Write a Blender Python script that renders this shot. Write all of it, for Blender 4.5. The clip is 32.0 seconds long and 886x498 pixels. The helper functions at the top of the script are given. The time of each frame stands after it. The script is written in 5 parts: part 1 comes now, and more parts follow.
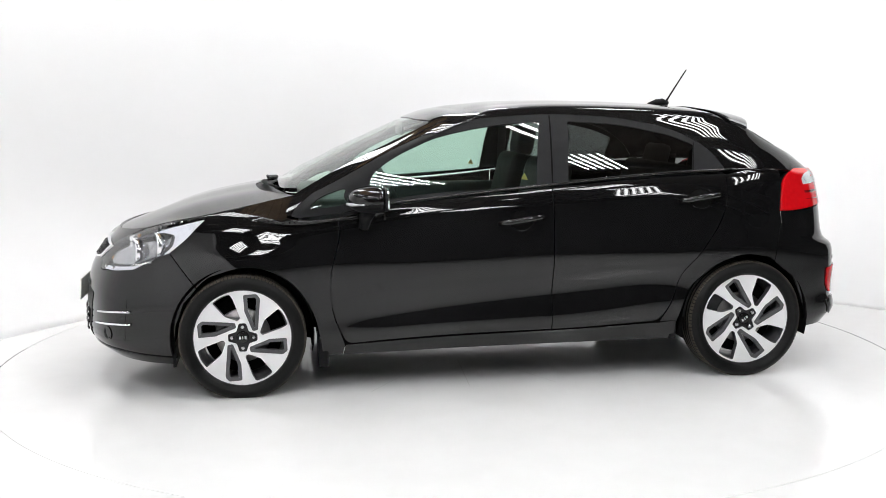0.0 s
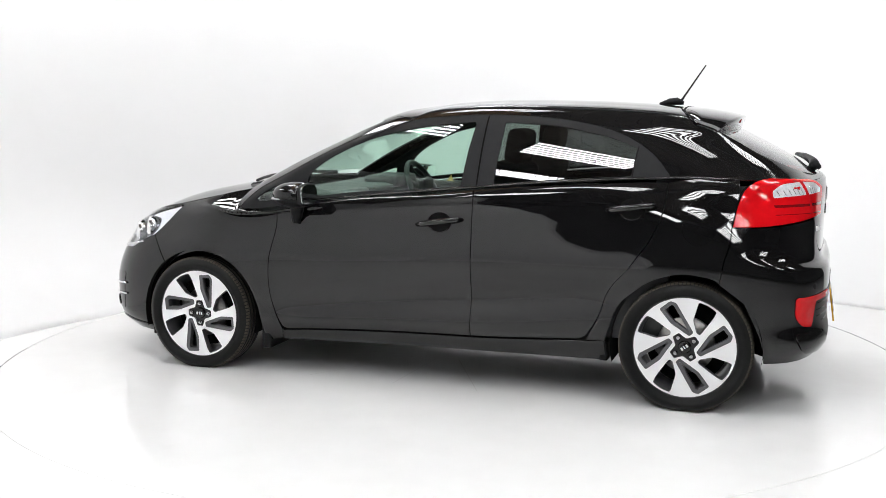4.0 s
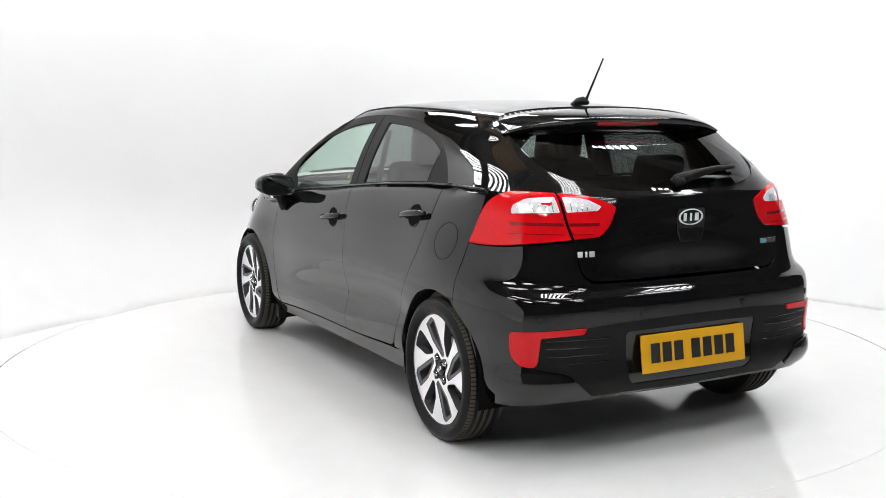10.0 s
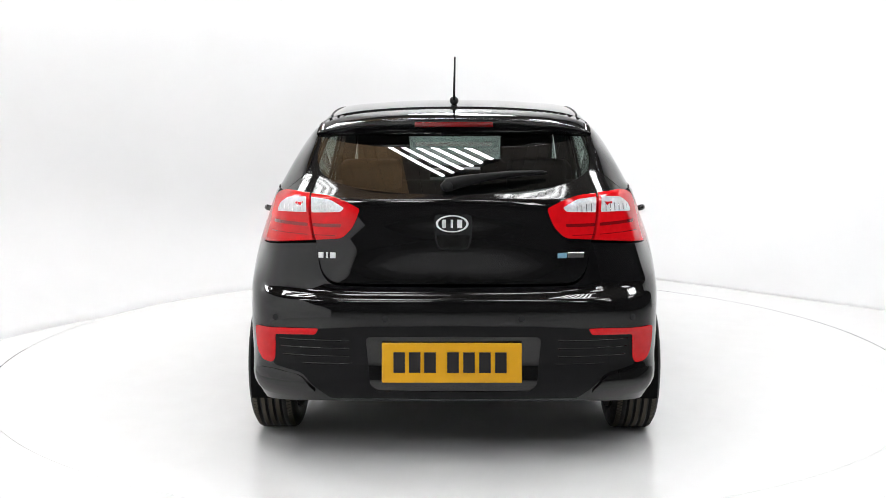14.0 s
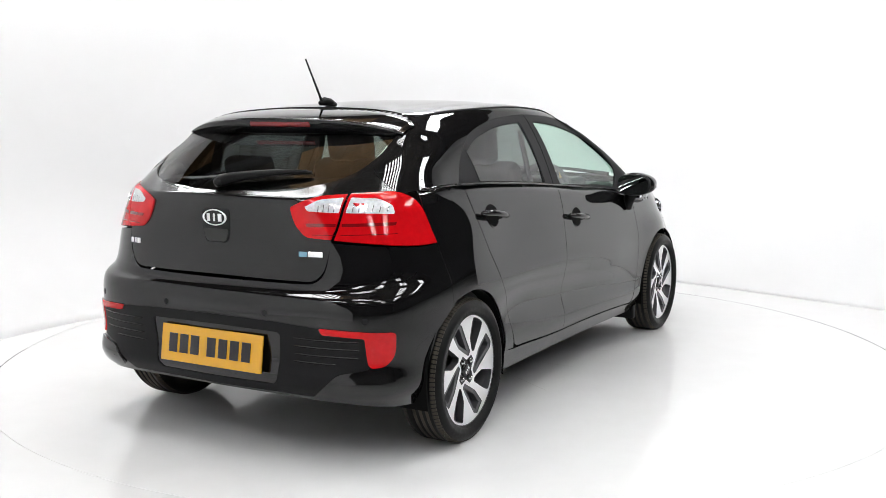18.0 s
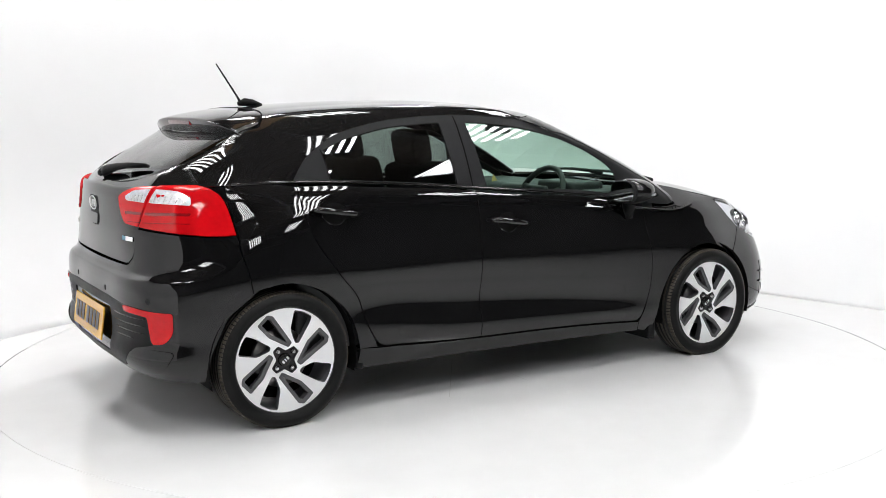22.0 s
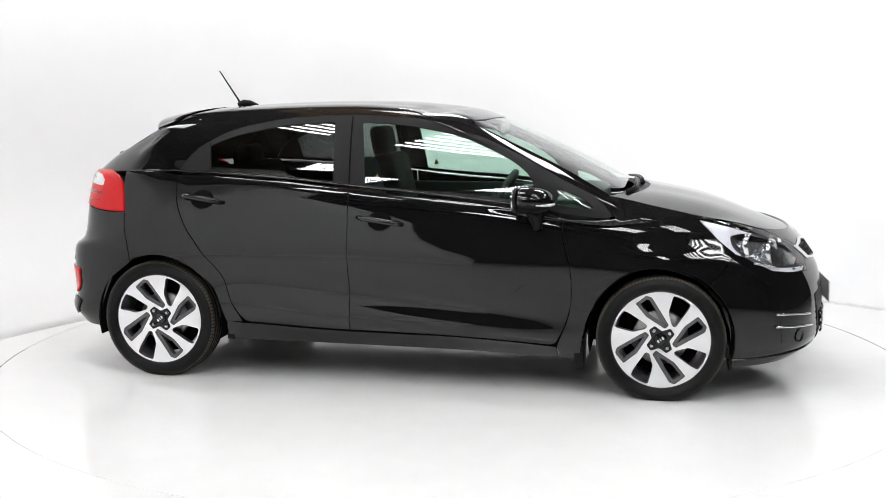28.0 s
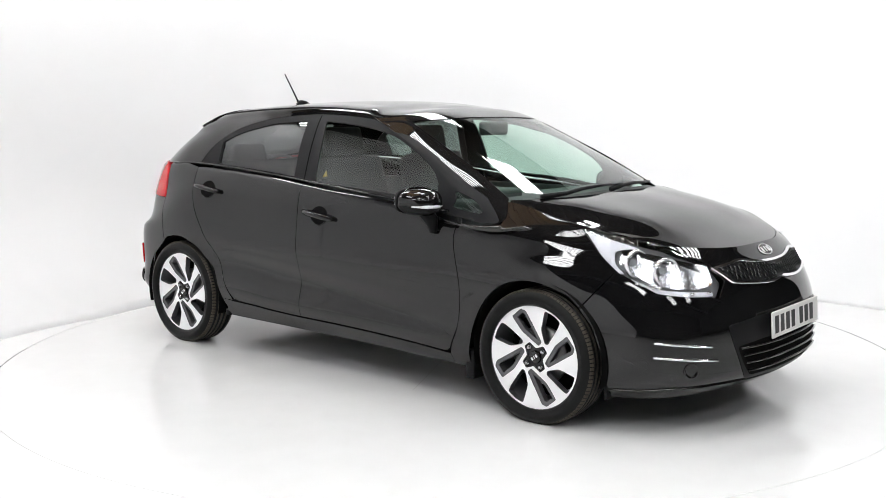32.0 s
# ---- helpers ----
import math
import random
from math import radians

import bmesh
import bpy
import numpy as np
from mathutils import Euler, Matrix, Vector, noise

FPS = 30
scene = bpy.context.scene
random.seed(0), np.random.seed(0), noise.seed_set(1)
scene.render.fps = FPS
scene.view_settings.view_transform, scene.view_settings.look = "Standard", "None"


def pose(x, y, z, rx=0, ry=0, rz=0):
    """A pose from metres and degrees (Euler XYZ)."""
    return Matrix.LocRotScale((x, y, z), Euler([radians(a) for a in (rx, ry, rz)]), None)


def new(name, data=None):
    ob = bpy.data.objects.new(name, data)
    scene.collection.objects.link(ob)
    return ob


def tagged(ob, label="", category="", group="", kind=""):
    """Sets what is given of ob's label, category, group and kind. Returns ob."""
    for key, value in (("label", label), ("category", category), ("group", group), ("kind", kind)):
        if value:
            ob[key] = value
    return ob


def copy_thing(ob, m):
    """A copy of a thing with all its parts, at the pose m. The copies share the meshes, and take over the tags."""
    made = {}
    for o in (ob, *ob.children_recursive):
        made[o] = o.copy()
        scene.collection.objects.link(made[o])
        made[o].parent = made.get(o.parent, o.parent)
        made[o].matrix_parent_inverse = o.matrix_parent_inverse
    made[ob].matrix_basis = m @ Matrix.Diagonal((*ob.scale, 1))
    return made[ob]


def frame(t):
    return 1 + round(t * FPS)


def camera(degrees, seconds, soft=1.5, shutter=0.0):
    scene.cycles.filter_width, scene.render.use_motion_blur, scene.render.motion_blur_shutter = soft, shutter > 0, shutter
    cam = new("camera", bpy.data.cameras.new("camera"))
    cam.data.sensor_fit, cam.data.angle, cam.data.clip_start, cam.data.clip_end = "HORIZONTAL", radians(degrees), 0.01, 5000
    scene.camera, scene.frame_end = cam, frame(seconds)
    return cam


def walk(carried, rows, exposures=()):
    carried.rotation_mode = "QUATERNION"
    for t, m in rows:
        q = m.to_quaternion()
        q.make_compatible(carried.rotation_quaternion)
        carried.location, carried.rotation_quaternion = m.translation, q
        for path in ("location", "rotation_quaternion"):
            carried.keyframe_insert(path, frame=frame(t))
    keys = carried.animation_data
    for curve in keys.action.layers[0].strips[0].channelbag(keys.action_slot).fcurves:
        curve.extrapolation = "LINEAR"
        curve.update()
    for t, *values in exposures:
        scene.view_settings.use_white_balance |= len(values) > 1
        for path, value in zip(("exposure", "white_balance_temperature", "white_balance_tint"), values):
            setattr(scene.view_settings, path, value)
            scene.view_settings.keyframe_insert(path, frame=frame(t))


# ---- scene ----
from mathutils.geometry import delaunay_2d_cdt

# ---- camera: stands still on a tripod before the turntable ----
cam = camera(46.4, 32.0, soft=0.6)
EYE = pose(0.0, -5.878, 1.396, 90 - 7.822, 0, 0.551) @ pose(0, 0, 0, 0, 0, -0.136)
walk(cam, [(0.0, EYE), (32.0, EYE)], exposures=[(0.0, -0.52), (32.0, -0.52)])

# ---- world and light ----
world = bpy.data.worlds.new("hall_darkness")
world.use_nodes = True
world.node_tree.nodes["Background"].inputs[0].default_value = (0.020, 0.018, 0.016, 1)
world.node_tree.nodes["Background"].inputs[1].default_value = 0.3
scene.world = world
TUBE_POWER = 42.0


# ---- materials ----
def material(name, color, rough=0.5, metal=0.0, spec=0.5, coat=0.0, trans=0.0, ior=1.5, emit=0.0, grain=0.0, scale=40.0, bump=0.0, tint=0.0):
    """A surface with noise in its colour and roughness (grain) and fine relief (bump)."""
    m = bpy.data.materials.new(name)
    m.use_nodes = True
    nt = m.node_tree
    b = nt.nodes["Principled BSDF"]
    b.inputs["Base Color"].default_value = (*color, 1)
    b.inputs["Roughness"].default_value = rough
    b.inputs["Metallic"].default_value = metal
    b.inputs["Specular IOR Level"].default_value = spec
    b.inputs["IOR"].default_value = ior
    b.inputs["Coat Weight"].default_value = coat
    b.inputs["Coat Roughness"].default_value = 0.02
    b.inputs["Transmission Weight"].default_value = trans
    if emit:
        b.inputs["Emission Color"].default_value = (*color, 1)
        b.inputs["Emission Strength"].default_value = emit
    if grain or bump:
        geo = nt.nodes.new("ShaderNodeTexCoord")
        fine = nt.nodes.new("ShaderNodeTexNoise")
        fine.inputs["Scale"].default_value, fine.inputs["Detail"].default_value = scale, 4
        broad = nt.nodes.new("ShaderNodeTexNoise")
        broad.inputs["Scale"].default_value, broad.inputs["Detail"].default_value = scale / 14, 3
        both = nt.nodes.new("ShaderNodeMath")
        both.operation = "ADD"
        for k, n in enumerate((fine, broad)):
            nt.links.new(geo.outputs["Object"], n.inputs["Vector"])
            nt.links.new(n.outputs["Fac"], both.inputs[k])
        if grain:
            ramp = nt.nodes.new("ShaderNodeMapRange")
            ramp.inputs["From Min"].default_value, ramp.inputs["From Max"].default_value = 0.6, 1.4
            ramp.inputs["To Min"].default_value, ramp.inputs["To Max"].default_value = 1 - grain, 1 + grain
            mix = nt.nodes.new("ShaderNodeVectorMath")
            mix.operation = "SCALE"
            mix.inputs[0].default_value = color
            nt.links.new(both.outputs[0], ramp.inputs["Value"])
            nt.links.new(ramp.outputs[0], mix.inputs["Scale"])
            nt.links.new(mix.outputs[0], b.inputs["Base Color"])
            ramp2 = nt.nodes.new("ShaderNodeMapRange")
            ramp2.inputs["From Min"].default_value, ramp2.inputs["From Max"].default_value = 0.6, 1.4
            ramp2.inputs["To Min"].default_value = max(0.01, rough * (1 - grain))
            ramp2.inputs["To Max"].default_value = min(1, rough * (1 + grain))
            nt.links.new(both.outputs[0], ramp2.inputs["Value"])
            nt.links.new(ramp2.outputs[0], b.inputs["Roughness"])
        if bump:
            bp = nt.nodes.new("ShaderNodeBump")
            bp.inputs["Strength"].default_value, bp.inputs["Distance"].default_value = bump, 0.002
            nt.links.new(fine.outputs["Fac"], bp.inputs["Height"])
            nt.links.new(bp.outputs[0], b.inputs["Normal"])
    return m


def window_glass(name, color, rough=0.0):
    """A thin pane: clear with a mirror gloss by angle, its tint from the colour."""
    m = bpy.data.materials.new(name)
    m.use_nodes = True
    nt = m.node_tree
    nt.nodes.remove(nt.nodes["Principled BSDF"])
    clear, gloss = nt.nodes.new("ShaderNodeBsdfTransparent"), nt.nodes.new("ShaderNodeBsdfGlossy")
    edge, mix = nt.nodes.new("ShaderNodeLayerWeight"), nt.nodes.new("ShaderNodeMixShader")
    power, rise = nt.nodes.new("ShaderNodeMath"), nt.nodes.new("ShaderNodeMath")
    clear.inputs["Color"].default_value = (*color, 1)
    gloss.inputs["Roughness"].default_value = rough
    gloss.inputs["Color"].default_value = (1, 1, 1, 1)
    edge.inputs["Blend"].default_value = 0.5
    power.operation, rise.operation = "POWER", "MULTIPLY_ADD"
    power.inputs[1].default_value = 5.0
    rise.inputs[1].default_value, rise.inputs[2].default_value = 0.92, 0.075
    nt.links.new(edge.outputs["Facing"], power.inputs[0])
    nt.links.new(power.outputs[0], rise.inputs[0])
    nt.links.new(rise.outputs[0], mix.inputs[0])
    nt.links.new(clear.outputs[0], mix.inputs[1])
    nt.links.new(gloss.outputs[0], mix.inputs[2])
    nt.links.new(mix.outputs[0], nt.nodes["Material Output"].inputs["Surface"])
    return m


PAINT = material("black_paint", (0.0045, 0.0045, 0.0048), rough=0.03, spec=0.5, ior=1.49)
PLASTIC = material("black_plastic", (0.008, 0.008, 0.0085), rough=0.42, ior=1.20, grain=0.15, scale=300, bump=0.1)
TRIM = material("satin_black_trim", (0.018, 0.018, 0.019), rough=0.45, ior=1.16, grain=0.1, scale=300)
GLOSS = material("gloss_black", (0.006, 0.006, 0.006), rough=0.08)
RUBBER = material("tyre_rubber", (0.006, 0.006, 0.006), rough=0.45, ior=1.25, grain=0.3, scale=60, bump=0.3)
TREAD = material("worn_tread", (0.046, 0.040, 0.031), rough=0.8, spec=0.3, grain=0.4, scale=40, bump=0.4)
ALLOY = material("machined_alloy", (0.86, 0.86, 0.865), rough=0.30, metal=0.35, grain=0.02, scale=200)
GREY = material("grey_wheel_paint", (0.10, 0.10, 0.105), rough=0.34, metal=0.4)
DARKMETAL = material("dark_metal", (0.05, 0.05, 0.05), rough=0.5, metal=0.7)
DISC = material("brake_disc", (0.32, 0.31, 0.30), rough=0.35, metal=1.0, grain=0.2, scale=80)
CHROME = material("chrome", (0.86, 0.86, 0.87), rough=0.07, metal=1.0)
BOWL = material("lamp_bowl", (0.10, 0.10, 0.105), rough=0.25, metal=0.3)
PANEL = material("fluted_reflector", (0.58, 0.58, 0.60), rough=0.20, metal=0.95, grain=0.35, scale=55, bump=0.5)
GUIDE = material("white_light_guide", (0.82, 0.82, 0.87), rough=0.2, coat=0.4, grain=0.08, scale=60)
SILVER = material("silver_reflector", (0.85, 0.85, 0.86), rough=0.14, metal=1.0)
REDLENS = material("red_lens", (0.50, 0.004, 0.007), rough=0.05, ior=1.38, grain=0.12, scale=45)
REDDARK = material("dark_red_lens", (0.16, 0.003, 0.005), rough=0.1, coat=0.5)
CLEARLENS = window_glass("clear_lens", (0.93, 0.94, 0.95))
BADGE = material("bright_badge", (0.75, 0.75, 0.76), rough=0.38, metal=0.55)
WHITELENS = material("frosted_clear_lens", (0.55, 0.55, 0.57), rough=0.12, coat=0.6, grain=0.35, scale=90)
BULB = material("clear_lamp_glass", (0.34, 0.35, 0.36), rough=0.05, coat=0.6)
AMBER = material("amber_bulb", (0.45, 0.22, 0.08), rough=0.2)
NUT = material("dark_chrome", (0.55, 0.55, 0.56), rough=0.18, metal=1.0)
HUB = material("dark_hub_paint", (0.018, 0.018, 0.019), rough=0.3, metal=0.3)
GLASS = window_glass("green_tinted_glass", (0.70, 0.86, 0.78))
SCREEN = window_glass("windscreen_glass", (0.72, 0.88, 0.81))
PRIVACY = window_glass("privacy_glass", (0.22, 0.24, 0.235))
MIRROR = material("mirror_glass", (0.85, 0.9, 0.88), rough=0.0, metal=1.0)
CLOTH = material("seat_cloth", (0.022, 0.022, 0.024), rough=0.85, grain=0.25, scale=120, bump=0.2)
DASH = material("dashboard_plastic", (0.035, 0.037, 0.038), rough=0.55, grain=0.15, scale=200, bump=0.2)
UNDER = material("underbody", (0.004, 0.004, 0.004), rough=0.8, ior=1.15)
YELLOW = material("yellow_plate", (0.60, 0.31, 0.012), rough=0.25, coat=0.3)
WHITEPLATE = material("white_plate", (0.72, 0.72, 0.70), rough=0.3)
TAG = material("yellow_label", (0.35, 0.24, 0.06), rough=0.5)
INK = material("plate_ink", (0.012, 0.011, 0.012), rough=0.35)
BLUE = material("blue_badge", (0.16, 0.32, 0.42), rough=0.2)
# mid grey between white floor and concrete, to soften their mirrored edge
FADEFLOOR = material("floor_fade_grey", (0.24, 0.24, 0.235), rough=0.4, grain=0.4, scale=4)
FLOOR = material("white_floor_paint", (0.75, 0.75, 0.747), rough=0.13, grain=0.025, scale=7, bump=0.0)
TABLE = material("white_turntable_paint", (0.75, 0.75, 0.747), rough=0.11, grain=0.03, scale=6, bump=0.0)
WALL = material("white_wall_paint", (0.685, 0.685, 0.688), rough=0.7, grain=0.015, scale=3)
SEAM = material("dark_seam", (0.42, 0.41, 0.40), rough=0.8)
ROOFWOOD = material("pine_roof_boards", (0.21, 0.130, 0.065), rough=0.7, grain=0.4, scale=14)
ROOFDARK = material("dark_roof_boards", (0.030, 0.024, 0.018), rough=0.8, grain=0.45, scale=14)
STEEL = material("dark_roof_steel", (0.05, 0.05, 0.05), rough=0.6)
CONCRETE = material("grey_concrete", (0.13, 0.127, 0.12), rough=0.5, grain=0.3, scale=5)
HALLWALL = material("dark_hall_wall", (0.10, 0.10, 0.10), rough=0.8, grain=0.2, scale=3)
TUBE = material("fluorescent_tube", (0.985, 0.99, 1.0), emit=TUBE_POWER)


# ---- helpers for things and parts ----
def part(name, bm, mat, parent=None, label="", smooth=True):
    """Links a bmesh or (verts, faces) as one mesh object, under parent."""
    me = bpy.data.meshes.new(name)
    if isinstance(bm, tuple):
        me.from_pydata(bm[0], [], bm[1])
    else:
        bm.to_mesh(me)
        bm.free()
    me.materials.append(mat)
    if smooth:
        me.polygons.foreach_set("use_smooth", [True] * len(me.polygons))
    me.update()
    ob = new(name, me)
    ob.parent = parent
    if label:
        tagged(ob, label)
    return ob


def box(cx, cy, cz, sx, sy, sz, bevel=0.0, seg=2, turn=None):
    """A bevelled block as a bmesh."""
    bm = bmesh.new()
    bmesh.ops.create_cube(bm, size=1.0)
    for v in bm.verts:
        v.co = Vector((v.co.x * sx, v.co.y * sy, v.co.z * sz))
    if bevel:
        bmesh.ops.bevel(bm, geom=bm.edges[:], offset=bevel, segments=seg, profile=0.6, affect="EDGES")
    m = Matrix.Translation((cx, cy, cz))
    if turn is not None:
        m = m @ turn
    bm.transform(m)
    return bm


def tube_mesh(points, radius, n=10, closed=False):
    """A round bar along points, radius a number or one per point."""
    pts = [Vector(p) for p in points]
    rad = radius if isinstance(radius, (list, tuple)) else [radius] * len(pts)
    verts, faces = [], []
    for i, p in enumerate(pts):
        a, b = pts[max(i - 1, 0)], pts[min(i + 1, len(pts) - 1)]
        if closed:
            a, b = pts[i - 1], pts[(i + 1) % len(pts)]
        d = (b - a).normalized()
        up = Vector((0, 0, 1)) if abs(d.z) < 0.9 else Vector((1, 0, 0))
        u = d.cross(up).normalized()
        v = d.cross(u)
        for k in range(n):
            w = 2 * math.pi * k / n
            verts.append(p + rad[i] * (math.cos(w) * u + math.sin(w) * v))
    m = len(pts)
    for i in range(m if closed else m - 1):
        j = (i + 1) % m
        for k in range(n):
            l = (k + 1) % n
            faces.append((i * n + k, i * n + l, j * n + l, j * n + k))
    if not closed:
        faces.append(tuple(range(n))[::-1])
        faces.append(tuple(range((m - 1) * n, m * n)))
    return verts, faces


def lathe(profile, n=64, axis="y"):
    """Turns (radius, along) pairs about the axis."""
    verts, faces = [], []
    for r, a in profile:
        for k in range(n):
            w = 2 * math.pi * k / n
            c, s = r * math.cos(w), r * math.sin(w)
            verts.append((c, a, s) if axis == "y" else (c, s, a))
    m = len(profile)
    for i in range(m - 1):
        for k in range(n):
            l = (k + 1) % n
            faces.append((i * n + k, i * n + l, (i + 1) * n + l, (i + 1) * n + k))
    return verts, faces


def lathe_at(place, way, profile, n=24):
    """A turned shape at a place, its axis along way."""
    m = Matrix.Translation(place) @ Vector(way).to_track_quat("Z", "Y").to_matrix().to_4x4()
    v, f = lathe(profile, n, "z")
    return [m @ Vector(a) for a in v], f


def fillet(pts, r):
    """Rounds the corners of a closed outline; a point may carry its own radius as a third number."""
    out, n = [], len(pts)
    for i in range(n):
        p = np.array(pts[i][:2], float)
        a, b = np.array(pts[i - 1][:2], float), np.array(pts[(i + 1) % n][:2], float)
        q = pts[i][2] if len(pts[i]) > 2 else r
        la, lb = np.linalg.norm(a - p), np.linalg.norm(b - p)
        d = min(q, 0.48 * la, 0.48 * lb)
        if d < 1e-4:
            out.append(p)
            continue
        s, e = p + (a - p) / la * d, p + (b - p) / lb * d
        for k in range(6):
            w = k / 5
            out.append((1 - w) ** 2 * s + 2 * w * (1 - w) * p + w * w * e)
    return np.array(out)


def densify(poly, step):
    out = []
    for a, b in zip(poly, np.roll(poly, -1, axis=0)):
        m = max(1, int(np.ceil(np.linalg.norm(b - a) / step)))
        for k in range(m):
            out.append(a + (b - a) * k / m)
    return np.array(out)


def inset(poly, d):
    """Moves a closed outline inwards by d."""
    if not d:
        return poly
    area = 0.5 * np.sum(poly[:, 0] * np.roll(poly[:, 1], -1) - np.roll(poly[:, 0], -1) * poly[:, 1])
    e = np.roll(poly, -1, axis=0) - poly
    e /= np.linalg.norm(e, axis=1)[:, None] + 1e-12
    nrm = np.stack([-e[:, 1], e[:, 0]], 1) * np.sign(area)
    v = nrm + np.roll(nrm, 1, axis=0)
    v /= np.maximum(np.sum(v * v, axis=1), 0.8)[:, None] / 2 + 1e-12
    return poly + v * d


def inside(pts, poly):
    x, y = pts[:, 0], pts[:, 1]
    res = np.zeros(len(pts), bool)
    for (ax, ay), (bx, by) in zip(poly, np.roll(poly, -1, axis=0)):
        cond = (ay > y) != (by > y)
        with np.errstate(divide="ignore", invalid="ignore"):
            res ^= cond & (x < (bx - ax) * (y - ay) / (by - ay) + ax)
    return res


def sheet(poly, holes=(), step=0.03):
    """Points and triangles that fill an outline with holes."""
    loops = [densify(np.asarray(p, float), step * 0.7) for p in (poly, *holes)]
    pts = np.concatenate(loops)
    edges, k = [], 0
    for l in loops:
        edges += [(k + i, k + (i + 1) % len(l)) for i in range(len(l))]
        k += len(l)
    lo, hi = pts.min(0), pts.max(0)
    gx, gy = np.meshgrid(np.arange(lo[0] + step / 2, hi[0], step), np.arange(lo[1] + step / 2, hi[1], step))
    g = np.stack([gx.ravel(), gy.ravel()], 1)
    keep = inside(g, loops[0])
    for l in loops[1:]:
        keep &= ~inside(g, l)
    g = g[keep]
    if len(g):
        near = np.full(len(g), 1e9)
        for i in range(0, len(pts), 200):
            near = np.minimum(near, np.min(np.linalg.norm(g[:, None] - pts[None, i:i + 200], axis=2), axis=1))
        g = g[near > step * 0.45]
    allp = np.concatenate([pts, g]) if len(g) else pts
    v2, _, f2, *_ = delaunay_2d_cdt([Vector(p) for p in allp], edges, [], 0, 1e-6)
    v2 = np.array([tuple(v) for v in v2])
    f2 = np.array([f for f in f2 if len(f) == 3])
    c = v2[f2].mean(axis=1)
    ok = inside(c, loops[0])
    for l in loops[1:]:
        ok &= ~inside(c, l)
    return v2, f2[ok]


# ---- the smooth skin of the car: rings of points, lofted ----
class Skin:
    """A surface through rings of points. s runs along a ring in metres, t across the rings; both ends of s mirror in y."""

    def __init__(self, rings, mirror_top=False, mirror_end=True):
        g = np.array(rings, float)
        self.J, self.K = g.shape[:2]
        chord = np.mean(np.linalg.norm(np.diff(g, axis=1), axis=2), axis=0)
        self.sk = np.concatenate([[0], np.cumsum(chord)])
        self.S = self.sk[-1]
        rise = np.mean(np.linalg.norm(np.diff(g, axis=0), axis=2), axis=1)
        self.tk = np.concatenate([[0], np.cumsum(rise)])
        self.T = self.tk[-1]
        flip = np.array([1, -1, 1])
        parts = [g[:, ::-1][:, :-1] * flip, g] + ([g[:, ::-1][:, 1:] * flip] if mirror_end else [])
        knots = [-self.sk[::-1][:-1], self.sk] + ([2 * self.S - self.sk[::-1][1:]] if mirror_end else [])
        g, self.xs = np.concatenate(parts, axis=1), np.concatenate(knots)
        self.tt = self.tk
        if mirror_top:
            g = np.concatenate([g, (g[::-1][1:3]) * flip], axis=0)
            self.tt = np.concatenate([self.tk, 2 * self.T - self.tk[::-1][1:3]])
        self.g = g
        n = len(self.xs)
        h = np.diff(self.xs)
        A = np.eye(n)
        B = np.zeros((n, n))
        for i in range(1, n - 1):
            A[i, i - 1:i + 2] = h[i - 1], 2 * (h[i - 1] + h[i]), h[i]
            B[i, i - 1], B[i, i], B[i, i + 1] = 6 / h[i - 1], -6 / h[i - 1] - 6 / h[i], 6 / h[i]
        self.m = np.einsum("ab,jbc->jac", np.linalg.solve(A, B), g)

    def rows(self, s):
        i = np.clip(np.searchsorted(self.xs, s) - 1, 0, len(self.xs) - 2)
        h = self.xs[i + 1] - self.xs[i]
        a, b = ((self.xs[i + 1] - s) / h)[:, None], ((s - self.xs[i]) / h)[:, None]
        h = h[:, None]
        return a * self.g[:, i] + b * self.g[:, i + 1] + ((a ** 3 - a) * self.m[:, i] + (b ** 3 - b) * self.m[:, i + 1]) * h * h / 6

    def point(self, s, t):
        s, t = np.asarray(s, float), np.asarray(t, float)
        r = self.rows(s)
        x = self.tt
        h = np.diff(x)[:, None, None]
        d = np.diff(r, axis=0) / h
        m = np.zeros_like(r)
        m[0], m[-1] = d[0], d[-1]
        m[1:-1] = (h[1:] * d[:-1] + h[:-1] * d[1:]) / (h[1:] + h[:-1])
        j = np.clip(np.searchsorted(x, t) - 1, 0, len(x) - 2)
        k = np.arange(len(s))
        hh = (x[j + 1] - x[j])[:, None]
        u = ((t - x[j])[:, None]) / hh
        return ((1 + 2 * u) * (1 - u) ** 2 * r[j, k] + u * (1 - u) ** 2 * hh * m[j, k]
                + u * u * (3 - 2 * u) * r[j + 1, k] + u * u * (u - 1) * hh * m[j + 1, k])

    def normal(self, s, t):
        e = 0.004
        s, t = np.asarray(s, float), np.asarray(t, float)
        lo, hi = np.maximum(t - e, 0), np.minimum(t + e, self.tt[-1])
        a = self.point(s + e, t) - self.point(s - e, t)
        b = self.point(s, hi) - self.point(s, lo)
        n = np.cross(a, b)
        return n / (np.linalg.norm(n, axis=1)[:, None] + 1e-12)

    def lattice(self):
        ss, tt = np.meshgrid(np.linspace(0, self.S, 500), np.linspace(0, self.T, 140))
        self.ls, self.lt = ss.ravel(), tt.ravel()
        self.lp = self.point(self.ls, self.lt)

